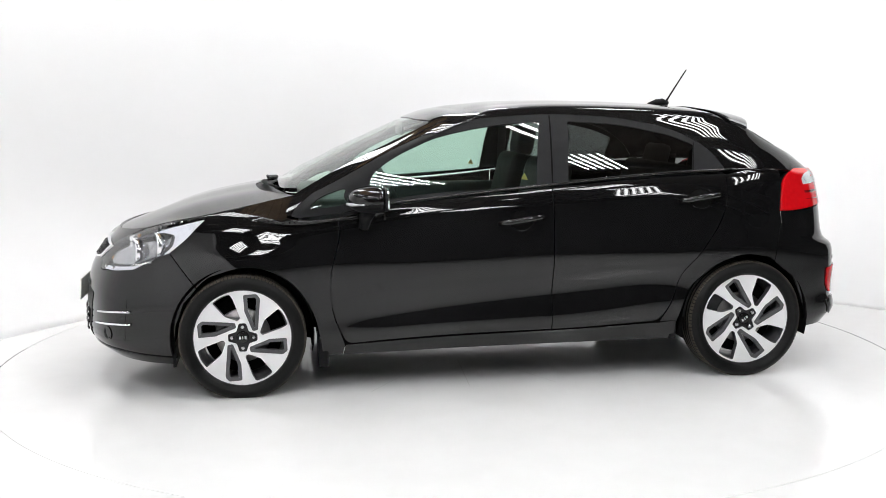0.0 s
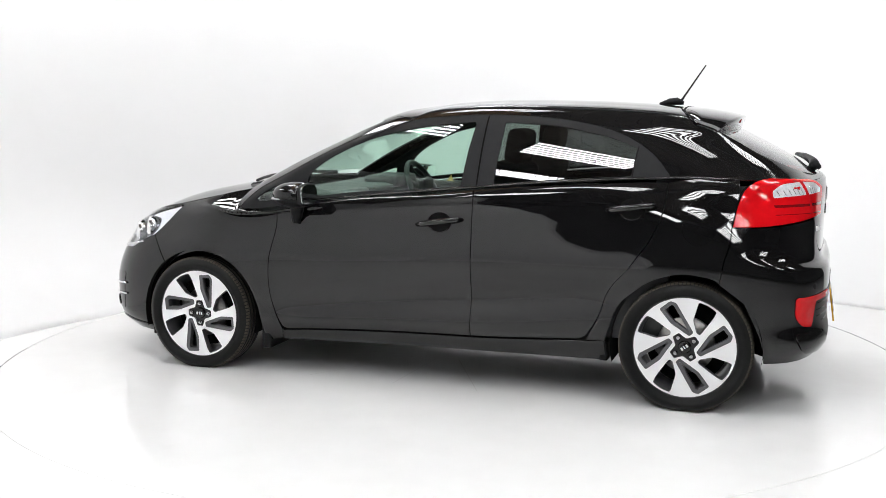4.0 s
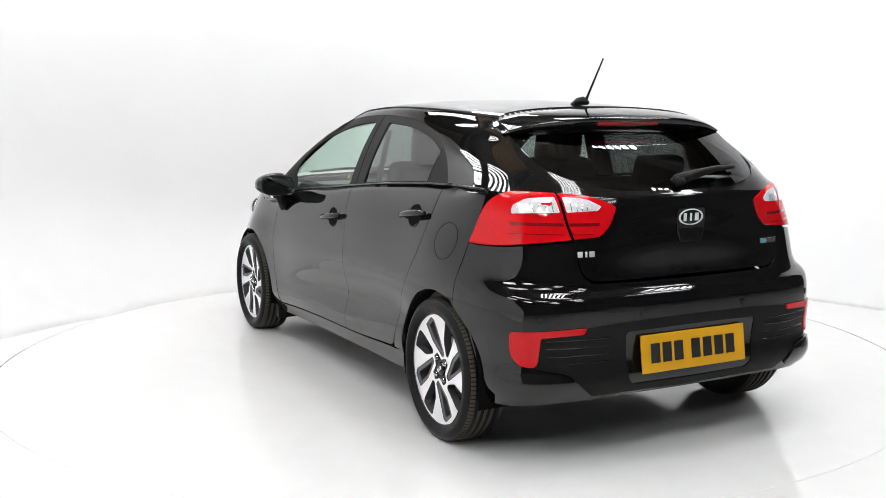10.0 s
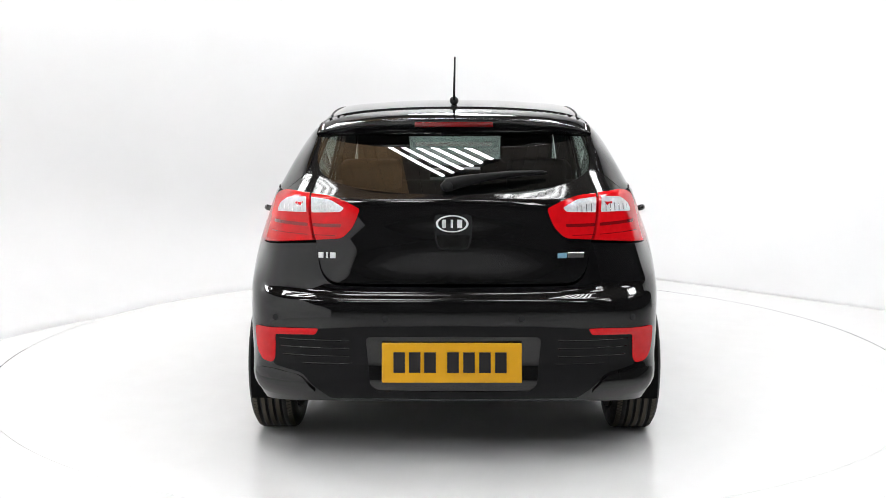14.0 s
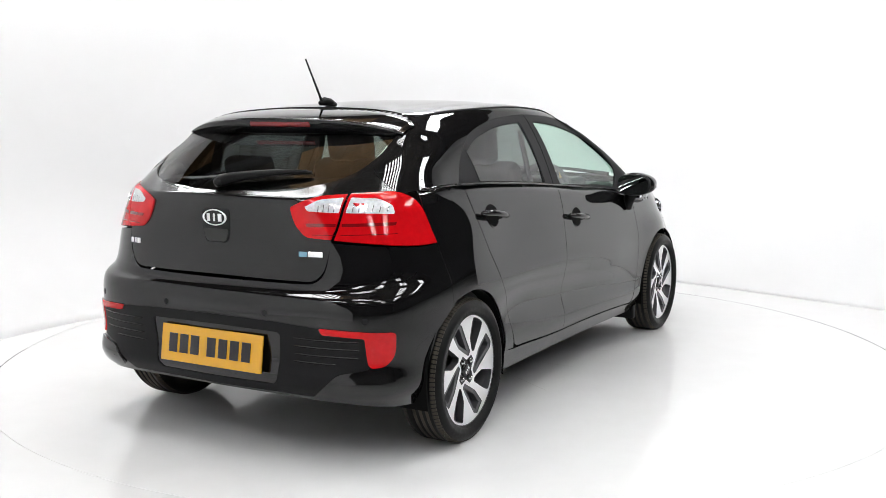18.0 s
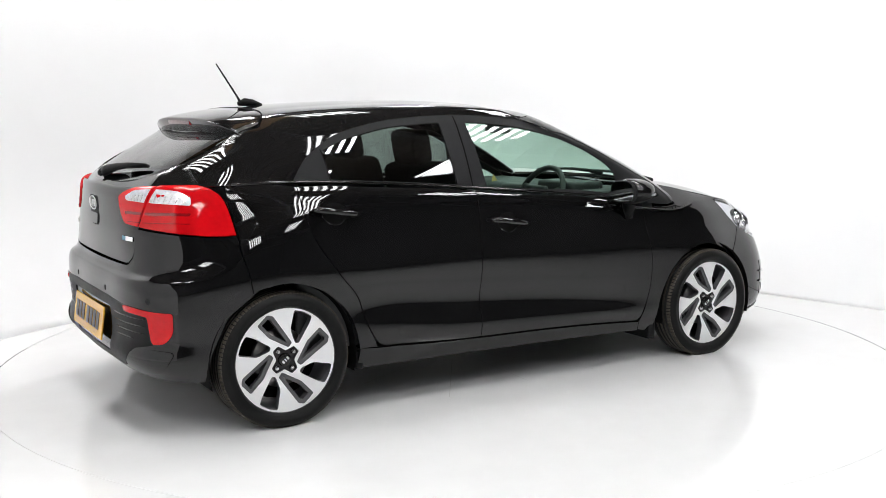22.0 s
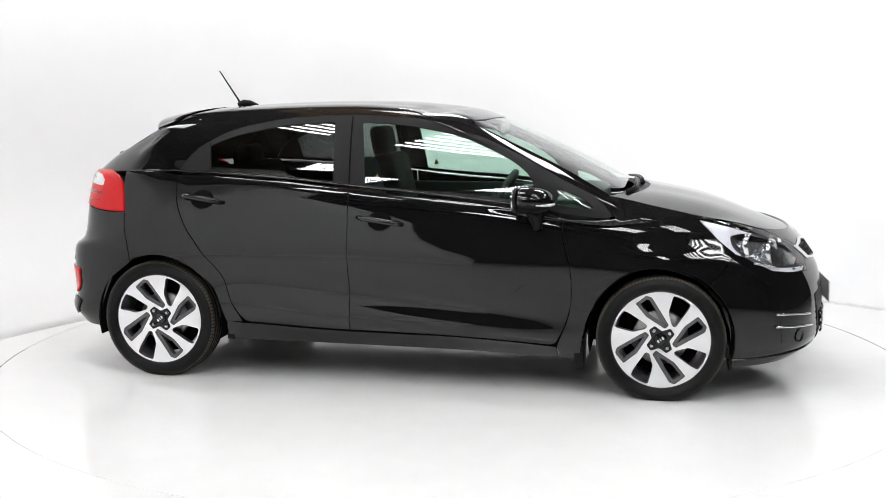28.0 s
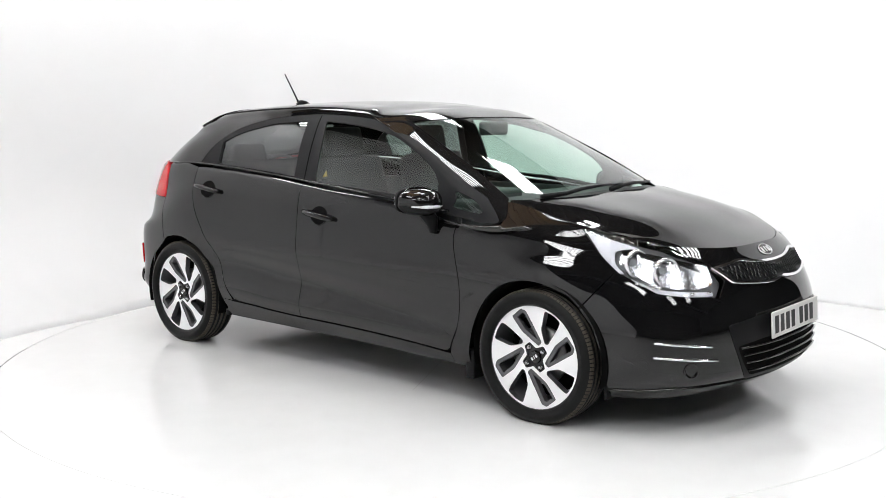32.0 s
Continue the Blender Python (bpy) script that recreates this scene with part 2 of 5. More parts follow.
    def find(self, kind, a, b):
        """(s, t) of the skin's point that shows at (x, z) from the side, or at (y, z) from the front or rear."""
        ax = (0, 2) if kind == "s" else (1, 2)
        p = self.lp
        d = (p[:, ax[0]] - a) ** 2 + (p[:, ax[1]] - b) ** 2
        if kind == "s":
            d = d + 10 * (p[:, 1] < 0.45)
        if kind == "f":
            d = d + 10 * (p[:, 0] < 0)
        if kind == "r":
            d = d + 10 * (p[:, 0] > 0)
        i = np.argmin(d)
        s, t = self.ls[i], self.lt[i]
        for _ in range(4):
            e = 1e-3
            q = self.point([s, s + e, s], [t, t, min(t + e, self.T)])[:, ax]
            jac = np.stack([(q[1] - q[0]) / e, (q[2] - q[0]) / e], 1)
            if abs(np.linalg.det(jac)) < 0.05:
                break
            ds = np.linalg.solve(jac, np.array([a, b]) - q[0])
            ds = np.clip(ds, -0.03, 0.03)
            s, t = s + ds[0], min(max(t + ds[1], 0), self.T)
        return s, t

    def outline(self, pts, r=0.0):
        """An outline in (s, t) from points (kind, a, b[, radius]); kind k takes (s, t) as they are."""
        res = []
        for p in pts:
            st = (p[1], p[2]) if p[0] == "k" else self.find(p[0], p[1], p[2])
            res.append((*st, p[3]) if len(p) > 3 else st)
        return fillet(res, r)


def even_sheet(p, n, way):
    """Points laid on one smooth bowed sheet: y, or x for a screen that is alike on both sides, as a low polynomial."""
    k = "xyz".index(way)
    if way == "y":
        u, v = p[:, 0] - p[:, 0].mean(), p[:, 2] - p[:, 2].mean()
        base = np.stack([np.ones_like(u), u, v, u * u, u * v, v * v], 1)
        du = np.stack([0 * u, 1 + 0 * u, 0 * u, 2 * u, v, 0 * u], 1)
        dv = np.stack([0 * u, 0 * u, 1 + 0 * u, 0 * u, u, 2 * v], 1)
    else:
        u, v = p[:, 1], p[:, 2] - p[:, 2].mean()
        base = np.stack([np.ones_like(u), u ** 2, v, v * v, u ** 2 * v, u ** 4], 1)
        du = np.stack([0 * u, 2 * u, 0 * u, 0 * u, 2 * u * v, 4 * u ** 3], 1)
        dv = np.stack([0 * u, 0 * u, 1 + 0 * u, 2 * v, u ** 2, 0 * u], 1)
    c = np.linalg.lstsq(base, p[:, k], rcond=None)[0]
    q = p.copy()
    q[:, k] = base @ c
    m = np.zeros_like(p)
    m[:, k] = 1
    m[:, 0 if way == "y" else 1] = -(du @ c)
    m[:, 2] = -(dv @ c)
    m *= np.sign(np.sum(m * n, axis=1))[:, None]
    return q, m / np.linalg.norm(m, axis=1)[:, None]


def skin_piece(name, skin, poly, mat, parent, side=1, holes=(), lift=0.0, gap=0.0022, rim=0.010, step=0.03, label="", thick=0.0, even=""):
    """A panel cut from the skin along an outline, with its edges turned in. even: y or x, the way a pane bows as one even sheet."""
    poly = inset(np.asarray(poly, float), gap)
    holes = [np.asarray(h, float) for h in holes]
    v2, f2 = sheet(poly, holes, step)
    n = skin.normal(v2[:, 0], v2[:, 1])
    p = skin.point(v2[:, 0], v2[:, 1]) + n * lift
    if even:
        p, n = even_sheet(p, n, even)
    tri = p[f2]
    fn = np.cross(tri[:, 1] - tri[:, 0], tri[:, 2] - tri[:, 0])
    if np.sum(fn * n[f2[:, 0]]) < 0:
        f2 = f2[:, ::-1]
    faces = [tuple(int(i) for i in f) for f in f2]
    verts, norms = list(p), list(n)
    depth = rim or thick
    if depth:
        cnt = {}
        for f in faces:
            for a, b in ((f[0], f[1]), (f[1], f[2]), (f[2], f[0])):
                cnt[(a, b)] = 1
        rim_edges = [(a, b) for a, b in cnt if (b, a) not in cnt]
        for a, b in rim_edges:
            k = len(verts)
            e = p[b] - p[a]
            out = np.cross(e, n[a])
            out /= np.linalg.norm(out) + 1e-12
            verts += [p[a], p[b], p[b] - n[b] * depth, p[a] - n[a] * depth]
            norms += [out * 0.8 + n[a] * 0.6, out * 0.8 + n[b] * 0.6, out, out]
            faces.append((k + 1, k, k + 3, k + 2))
        if thick:
            k = len(verts)
            verts += list(p - n * thick)
            norms += list(-n)
            faces += [tuple(int(i) + k for i in f[::-1]) for f in f2]
    verts, norms = np.array(verts), np.array(norms)
    norms /= np.linalg.norm(norms, axis=1)[:, None] + 1e-12
    if side < 0:
        verts, norms = verts * (1, -1, 1), norms * (1, -1, 1)
        faces = [f[::-1] for f in faces]
    ob = part(name, ([tuple(v) for v in verts], faces), mat, parent, label)
    ob.data.normals_split_custom_set_from_vertices([tuple(v) for v in norms])
    return ob


# ---- the hatchback: x ahead, y to its left, z up, origin on the floor between the axles ----
car = tagged(new("hatchback_car"), "glossy black five-door hatchback with tinted windows on a white turntable", "car")

# rings of the lower body, from the middle of the nose round the left side to the middle of the tail
LOWER = Skin([
    [(2.03, 0, .19), (2.01, .25, .19), (1.95, .45, .185), (1.87, .60, .175), (1.73, .70, .16), (1.55, .76, .15), (1.285, .79, .15), (.95, .79, .16), (.5, .79, .185),
     (0, .79, .195), (-.5, .79, .2), (-.95, .79, .205), (-1.285, .79, .22), (-1.56, .785, .235), (-1.755, .73, .25), (-1.845, .57, .265), (-1.872, .3, .27), (-1.878, 0, .27)],
    [(2.10, 0, .25), (2.085, .26, .25), (2.02, .48, .245), (1.92, .645, .24), (1.77, .745, .235), (1.56, .795, .235), (1.285, .825, .24), (.95, .830, .26), (.5, .836, .295),
     (0, .838, .32), (-.5, .839, .34), (-.95, .840, .355), (-1.285, .835, .30), (-1.575, .822, .31), (-1.787, .762, .325), (-1.880, .595, .335), (-1.903, .3, .34), (-1.908, 0, .34)],
    [(2.112, 0, .37), (2.097, .25, .37), (2.035, .475, .37), (1.935, .65, .37), (1.78, .755, .37), (1.56, .81, .37), (1.285, .853, .38), (.95, .84, .37), (.5, .828, .40),
     (0, .818, .445), (-.5, .818, .485), (-.95, .837, .495), (-1.285, .855, .42), (-1.585, .828, .42), (-1.785, .75, .43), (-1.868, .58, .43), (-1.893, .3, .43), (-1.898, 0, .43)],
    [(2.108, 0, .50), (2.092, .25, .50), (2.03, .47, .50), (1.93, .64, .50), (1.77, .75, .50), (1.555, .805, .51), (1.285, .854, .53), (.95, .844, .51), (.5, .839, .515),
     (0, .836, .55), (-.5, .838, .585), (-.95, .850, .595), (-1.285, .858, .56), (-1.585, .83, .56), (-1.79, .752, .56), (-1.879, .585, .575), (-1.903, .3, .578), (-1.909, 0, .58)],
    [(2.085, 0, .60), (2.065, .25, .60), (1.99, .47, .605), (1.88, .63, .62), (1.727, .720, .64), (1.545, .776, .65), (1.285, .843, .67), (.95, .846, .66), (.5, .846, .65),
     (0, .848, .66), (-.5, .850, .67), (-.95, .857, .68), (-1.285, .86, .69), (-1.578, .828, .685), (-1.778, .748, .672), (-1.870, .585, .668), (-1.896, .3, .668), (-1.902, 0, .668)],
    [(2.045, 0, .665), (2.025, .25, .665), (1.95, .46, .675), (1.84, .61, .69), (1.692, .697, .715), (1.53, .748, .735), (1.285, .807, .76), (.95, .827, .77), (.5, .832, .785),
     (0, .833, .80), (-.5, .834, .815), (-.95, .836, .825), (-1.285, .848, .80), (-1.56, .808, .755), (-1.745, .714, .722), (-1.834, .559, .712), (-1.866, .3, .706), (-1.874, 0, .706)],
    [(2.0, 0, .725), (1.98, .25, .725), (1.905, .45, .74), (1.80, .59, .76), (1.665, .674, .79), (1.52, .716, .815), (1.285, .769, .845), (1.0, .800, .845), (.5, .812, .885),
     (0, .812, .925), (-.5, .811, .955), (-.95, .805, .975), (-1.285, .806, .94), (-1.52, .772, .90), (-1.71, .69, .90), (-1.81, .55, .90), (-1.86, .3, .90), (-1.872, 0, .90)],
    [(1.95, 0, .775), (1.93, .25, .775), (1.855, .44, .785), (1.755, .57, .80), (1.64, .655, .835), (1.50, .695, .865), (1.285, .721, .90), (1.06, .777, .884), (.5, .782, .935),
     (0, .778, .98), (-.5, .772, 1.03), (-.95, .757, 1.06), (-1.285, .74, 1.075), (-1.50, .715, 1.07), (-1.68, .63, 1.06), (-1.785, .50, 1.055), (-1.848, .28, 1.053), (-1.868, 0, 1.054)],
    [(1.94, 0, .785), (1.92, .25, .785), (1.845, .43, .795), (1.745, .56, .81), (1.63, .64, .845), (1.49, .69, .872), (1.268, .70, .918), (1.02, .68, .972), (.5, .755, .945),
     (0, .75, .99), (-.5, .745, 1.04), (-.95, .73, 1.07), (-1.285, .715, 1.085), (-1.49, .69, 1.08), (-1.67, .61, 1.07), (-1.772, .48, 1.066), (-1.832, .27, 1.064), (-1.852, 0, 1.066)],
])
LOWER.lattice()

# rings of the cabin, from the middle of the windscreen round the left side to the middle of the rear screen
UPPER = Skin([
    [(1.13, 0, 1.0), (1.12, .28, .997), (1.08, .51, .989), (1.02, .672, .978), (1.06, .777, .884), (.6, .783, .922), (.15, .78, .97), (-.3, .775, 1.012), (-.7, .766, 1.045),
     (-1.05, .753, 1.066), (-1.3, .738, 1.076), (-1.50, .715, 1.07), (-1.69, .62, 1.06), (-1.815, .36, 1.054), (-1.865, 0, 1.055)],
    [(.89, 0, 1.122), (.877, .27, 1.119), (.845, .485, 1.114), (.785, .634, 1.108), (.86, .758, 1.004), (.56, .745, 1.04), (.15, .74, 1.085), (-.3, .735, 1.125), (-.7, .728, 1.15),
     (-1.04, .712, 1.165), (-1.3, .69, 1.17), (-1.47, .655, 1.16), (-1.615, .562, 1.15), (-1.705, .33, 1.14), (-1.745, 0, 1.135)],
    [(.66, 0, 1.232), (.648, .26, 1.230), (.617, .455, 1.224), (.558, .598, 1.216), (.60, .700, 1.155), (.42, .695, 1.17), (.12, .69, 1.21), (-.3, .685, 1.24), (-.7, .678, 1.252),
     (-1.03, .662, 1.255), (-1.24, .64, 1.255), (-1.385, .605, 1.245), (-1.475, .545, 1.235), (-1.548, .31, 1.225), (-1.580, 0, 1.22)],
    [(.43, 0, 1.334), (.42, .25, 1.332), (.392, .435, 1.325), (.342, .563, 1.314), (.32, .645, 1.278), (.22, .635, 1.30), (.03, .625, 1.335), (-.3, .618, 1.352), (-.7, .612, 1.345),
     (-1.0, .60, 1.33), (-1.22, .588, 1.318), (-1.34, .562, 1.305), (-1.395, .50, 1.298), (-1.425, .29, 1.292), (-1.442, 0, 1.288)],
    [(.32, 0, 1.375), (.312, .24, 1.373), (.285, .415, 1.366), (.235, .535, 1.354), (.15, .592, 1.345), (.06, .585, 1.368), (-.05, .575, 1.385), (-.3, .57, 1.397), (-.7, .562, 1.39),
     (-1.0, .55, 1.375), (-1.20, .535, 1.356), (-1.305, .505, 1.338), (-1.35, .45, 1.332), (-1.378, .27, 1.328), (-1.395, 0, 1.325)],
    [(.22, 0, 1.400), (.21, .15, 1.398), (.18, .25, 1.394), (.14, .33, 1.392), (.08, .36, 1.398), (0, .36, 1.408), (-.1, .36, 1.415), (-.3, .355, 1.424), (-.7, .35, 1.418),
     (-1.0, .345, 1.403), (-1.18, .335, 1.387), (-1.275, .31, 1.372), (-1.32, .26, 1.362), (-1.345, .16, 1.358), (-1.36, 0, 1.356)],
    [(.13, 0, 1.413), (.12, 0, 1.4135), (.10, 0, 1.415), (.07, 0, 1.418), (.03, 0, 1.422), (-.03, 0, 1.428), (-.1, 0, 1.432), (-.3, 0, 1.437), (-.7, 0, 1.431),
     (-1.0, 0, 1.415), (-1.16, 0, 1.401), (-1.24, 0, 1.392), (-1.28, 0, 1.387), (-1.30, 0, 1.384), (-1.32, 0, 1.381)],
], mirror_top=True)
UPPER.lattice()

BONNET = Skin([
    [(1.935, 0, .778), (1.92, .22, .778), (1.85, .42, .79), (1.745, .56, .812)],
    [(1.80, 0, .828), (1.785, .24, .826), (1.73, .46, .831), (1.63, .638, .847)],
    [(1.60, 0, .903), (1.59, .25, .90), (1.55, .48, .897), (1.48, .688, .876)],
    [(1.36, 0, .963), (1.35, .25, .957), (1.32, .48, .950), (1.268, .698, .920)],
    [(1.14, 0, .995), (1.125, .26, .991), (1.085, .49, .987), (1.02, .672, .972)],
], mirror_end=False)

ARCH_FRONT = [("s", 1.605, .20), ("s", 1.602, .353, .1), ("s", 1.558, .47, .1), ("s", 1.45, .588, .1), ("s", 1.275, .645, .1), ("s", 1.12, .618, .1), ("s", 1.003, .525, .1), ("s", .935, .393, .1), ("s", .91, .265, .05)]
ARCH_REAR = [("s", -.918, .30, .05), ("s", -.968, .475, .1), ("s", -1.108, .607, .1), ("s", -1.256, .653, .1), ("s", -1.405, .628, .1), ("s", -1.54, .522, .1), ("s", -1.612, .366, .1)]
DOOR_FRONT_EDGE = [("s", .838, .868), ("s", .858, .60, .1), ("s", .861, .484, .1), ("s", .844, .384, .1), ("s", .785, .246, .04)]
DOOR_REAR_EDGE = [("s", -.817, .305, .04), ("s", -.888, .416, .1), ("s", -.933, .562, .1), ("s", -1.032, .68, .1), ("s", -1.13, .80, .1), ("s", -1.175, .93, .05), ("s", -1.185, 1.055)]
HOOD_LINE = [("k", LOWER.sk[k], LOWER.T) for k in range(0, 8)]
S, T = LOWER.S, LOWER.T

# headlamp and tail lamp outlines
HEADLAMP = [("s", 1.44, .872), ("k", LOWER.sk[4], LOWER.T - .006), ("k", LOWER.sk[3], LOWER.T - .006, .03), ("f", .50, .765, .03), ("f", .445, .727, .03), ("f", .422, .66, .012), ("f", .485, .60, .01), ("s", 1.80, .625, .04), ("s", 1.66, .69, .04), ("s", 1.54, .77, .04)]
LAMP_OUTER = [("s", -1.478, .862), ("s", -1.492, .95, .05), ("s", -1.514, 1.022, .05), ("s", -1.553, 1.056, .04), ("s", -1.62, 1.070, .03), ("r", .56, 1.066), ("r", .535, .892)]
LAMP_INNER = [("r", .553, 1.064), ("r", .48, 1.06, .03), ("r", .41, 1.045, .03), ("r", .352, 1.018, .014), ("r", .376, .95, .03), ("r", .425, .900, .02), ("r", .528, .892)]

BELT = [(.62, .921), (.15, .97), (-.3, 1.012), (-.7, 1.045), (-1.05, 1.066), (-1.185, 1.07)]


def build_lamps(side):
    # headlamp: dark bowl, silver reflectors, clear cover
    bowl = skin_piece("headlamp", LOWER, LOWER.outline(HEADLAMP), BOWL, car, side, lift=-.030, rim=0, label="clear headlamp with silver reflectors")
    skin_piece("cover", LOWER, LOWER.outline(HEADLAMP), CLEARLENS, bowl, side, lift=.001, rim=.0, step=.05)
    wing = LOWER.outline([("s", 1.455, .866), ("s", 1.60, .830, .02), ("s", 1.70, .80, .02), ("s", 1.60, .79, .03), ("s", 1.615, .735, .03), ("s", 1.66, .70), ("s", 1.64, .698), ("s", 1.54, .775, .04)])
    skin_piece("bright_wing", LOWER, wing, GUIDE, bowl, side, lift=-.008, rim=.01)
    strip = LOWER.outline([("s", 1.67, .685), ("s", 1.80, .642, .02), ("f", .50, .628, .01), ("f", .505, .607, .01), ("s", 1.80, .618, .02), ("s", 1.69, .668)])
    skin_piece("daytime_strip", LOWER, strip, GUIDE, bowl, side, lift=-.008, rim=.01, step=.02)
    for k in range(7):
        w = k / 6
        s_, t_ = LOWER.find("s", 1.72 + .13 * w, .66 - .028 * w) if k < 5 else LOWER.find("f", .66 - .07 * (k - 4), .622)
        p, n = LOWER.point([s_], [t_])[0], LOWER.normal([s_], [t_])[0]
        q = p - n * .003
        part("led", box(q[0], side * q[1], q[2], .016, .016, .010, .003), CHROME, bowl)
    trim = LOWER.outline([("s", 1.615, .812), ("s", 1.70, .79, .01), ("f", .60, .775, .02), ("f", .50, .742, .01), ("f", .47, .70, .01), ("f", .53, .735, .02), ("s", 1.74, .765, .02), ("s", 1.635, .775, .01)])
    skin_piece("upper_trim", LOWER, trim, GLOSS, bowl, side, lift=-.012, gap=0, rim=.012, step=.02)
    eye = LOWER.outline([("s", 1.625, .785), ("s", 1.72, .775, .02), ("f", .56, .745, .02), ("f", .49, .705, .015), ("f", .45, .672, .01), ("f", .52, .645, .02), ("s", 1.81, .655, .02), ("s", 1.69, .70, .02), ("s", 1.635, .75, .01)])
    skin_piece("reflector_panel", LOWER, eye, PANEL, bowl, side, lift=-.024, gap=0, rim=.004, step=.02)
    for x, z, r, deep in ((1.705, .735, .047, .030), (1.815, .70, .050, .040)):
        s_, t_ = LOWER.find("s", x, z)
        p = LOWER.point([s_], [t_])[0]
        place, aim = (p[0] - .030, side * (p[1] - .022), p[2]), (.90, .36 * side, .06)
        part("reflector", lathe_at(place, aim, [(r * 1.20, .026), (r * 1.12, .028), (r * 1.06, .020), (r * .96, .0), (r * .70, -deep * .7), (r * .34, -deep), (.0, -deep)], 36), SILVER, bowl)
        part("bezel_ring", lathe_at(place, aim, [(r * 1.10, .022), (r * 1.22, .030), (r * 1.32, .024), (r * 1.34, .010)], 36), CHROME, bowl)
        part("projector_lens", lathe_at(place, aim, [(.0, .012), (r * .20, .010), (r * .40, .002), (r * .50, -.010), (r * .52, -.030)], 28), BULB, bowl)
        part("lens_ring", lathe_at(place, aim, [(r * .50, -.012), (r * .56, -.004), (r * .64, -.010), (r * .66, -.026)], 28), CHROME, bowl)
        for k in range(10):
            w = 2 * math.pi * k / 10
            m = Matrix.Translation(place) @ Vector(aim).to_track_quat("Z", "Y").to_matrix().to_4x4()
            bm = box(r * .88 * math.cos(w), r * .88 * math.sin(w), -.008, .004, .004, .022, .0012, 1)
            bm.transform(m)
            part("facet", bm, CHROME, bowl)
    s_, t_ = LOWER.find("f", .475, .668)
    p, n = LOWER.point([s_], [t_])[0], LOWER.normal([s_], [t_])[0]
    part("indicator_bulb", lathe_at(p * (1, side, 1) - n * (.026, .026 * side, .026), n * (1, side, 1), [(.012, -.010), (.011, .0), (.006, .005), (.0, .006)], 16), AMBER, bowl)
    # tail lamps
    lamp = skin_piece("tail_lamp", LOWER, LOWER.outline(LAMP_OUTER), REDLENS, car, side, lift=.006, rim=.02, label="red tail lamp with a clear band")
    skin_piece("lamp_housing", LOWER, LOWER.outline(LAMP_OUTER), UNDER, lamp, side, lift=-.022, gap=-.006, rim=0, step=.05)
    clear = LOWER.outline([("r", .70, .988, .008), ("r", .69, 1.018, .02), ("r", .65, 1.046, .02), ("r", .572, 1.052, .005), ("r", .566, .997, .005)])
    skin_piece("clear_band", LOWER, clear, WHITELENS, lamp, side, lift=.0075, gap=0, rim=.003)
    for z, h, y0, y1 in ((.957, .012, .71, .56), (.915, .003, .72, .56)):
        skin_piece("dark_band", LOWER, LOWER.outline([("r", y0, z), ("r", y1, z), ("r", y1, z - h), ("r", y0, z - h)], .004), REDDARK, lamp, side, lift=.0072, gap=0, rim=.002)
    for k in range(6):
        y = .585 + .019 * k
        skin_piece("bulb_rib", LOWER, LOWER.outline([("r", y + .002, 1.032 - .003 * k), ("r", y, 1.032 - .003 * k), ("r", y, .998), ("r", y + .002, .998)], .004), SILVER, lamp, side, lift=.0085, gap=0, rim=.001)
    inner = skin_piece("tailgate_lamp", LOWER, LOWER.outline(LAMP_INNER), REDLENS, car, side, lift=.006, rim=.02, label="red tail lamp with a clear band")
    skin_piece("lamp_housing", LOWER, LOWER.outline(LAMP_INNER), UNDER, inner, side, lift=-.022, gap=-.004, rim=0, step=.05)
    clear = LOWER.outline([("r", .548, 1.052, .005), ("r", .47, 1.046, .02), ("r", .415, 1.018, .008), ("r", .43, 1.003, .008), ("r", .544, .997, .005)])
    skin_piece("clear_band", LOWER, clear, WHITELENS, inner, side, lift=.0075, gap=0, rim=.003)
    for z, h, y1 in ((.957, .012, .425), (.915, .003, .45)):
        skin_piece("dark_band", LOWER, LOWER.outline([("r", .54, z), ("r", y1, z), ("r", y1 + .004, z - h), ("r", .54, z - h)], .004), REDDARK, inner, side, lift=.0072, gap=0, rim=.002)
    for k in range(4):
        y = .468 + .019 * k
        skin_piece("bulb_rib", LOWER, LOWER.outline([("r", y + .002, 1.024 + .002 * k), ("r", y, 1.024 + .002 * k), ("r", y, 1.0), ("r", y + .002, 1.0)], .004), SILVER, inner, side, lift=.0085, gap=0, rim=.001)


# side edge of the tailgate round the rear screen
SCREEN_EDGE = [("k", UPPER.sk[12] - .062, 0), ("s", -1.60, 1.150, .03), ("s", -1.52, 1.195, .05), ("s", -1.40, 1.262, .02)]


# the windscreen ends here, the roof begins
SCREEN_TOP = UPPER.tk[3] + .022


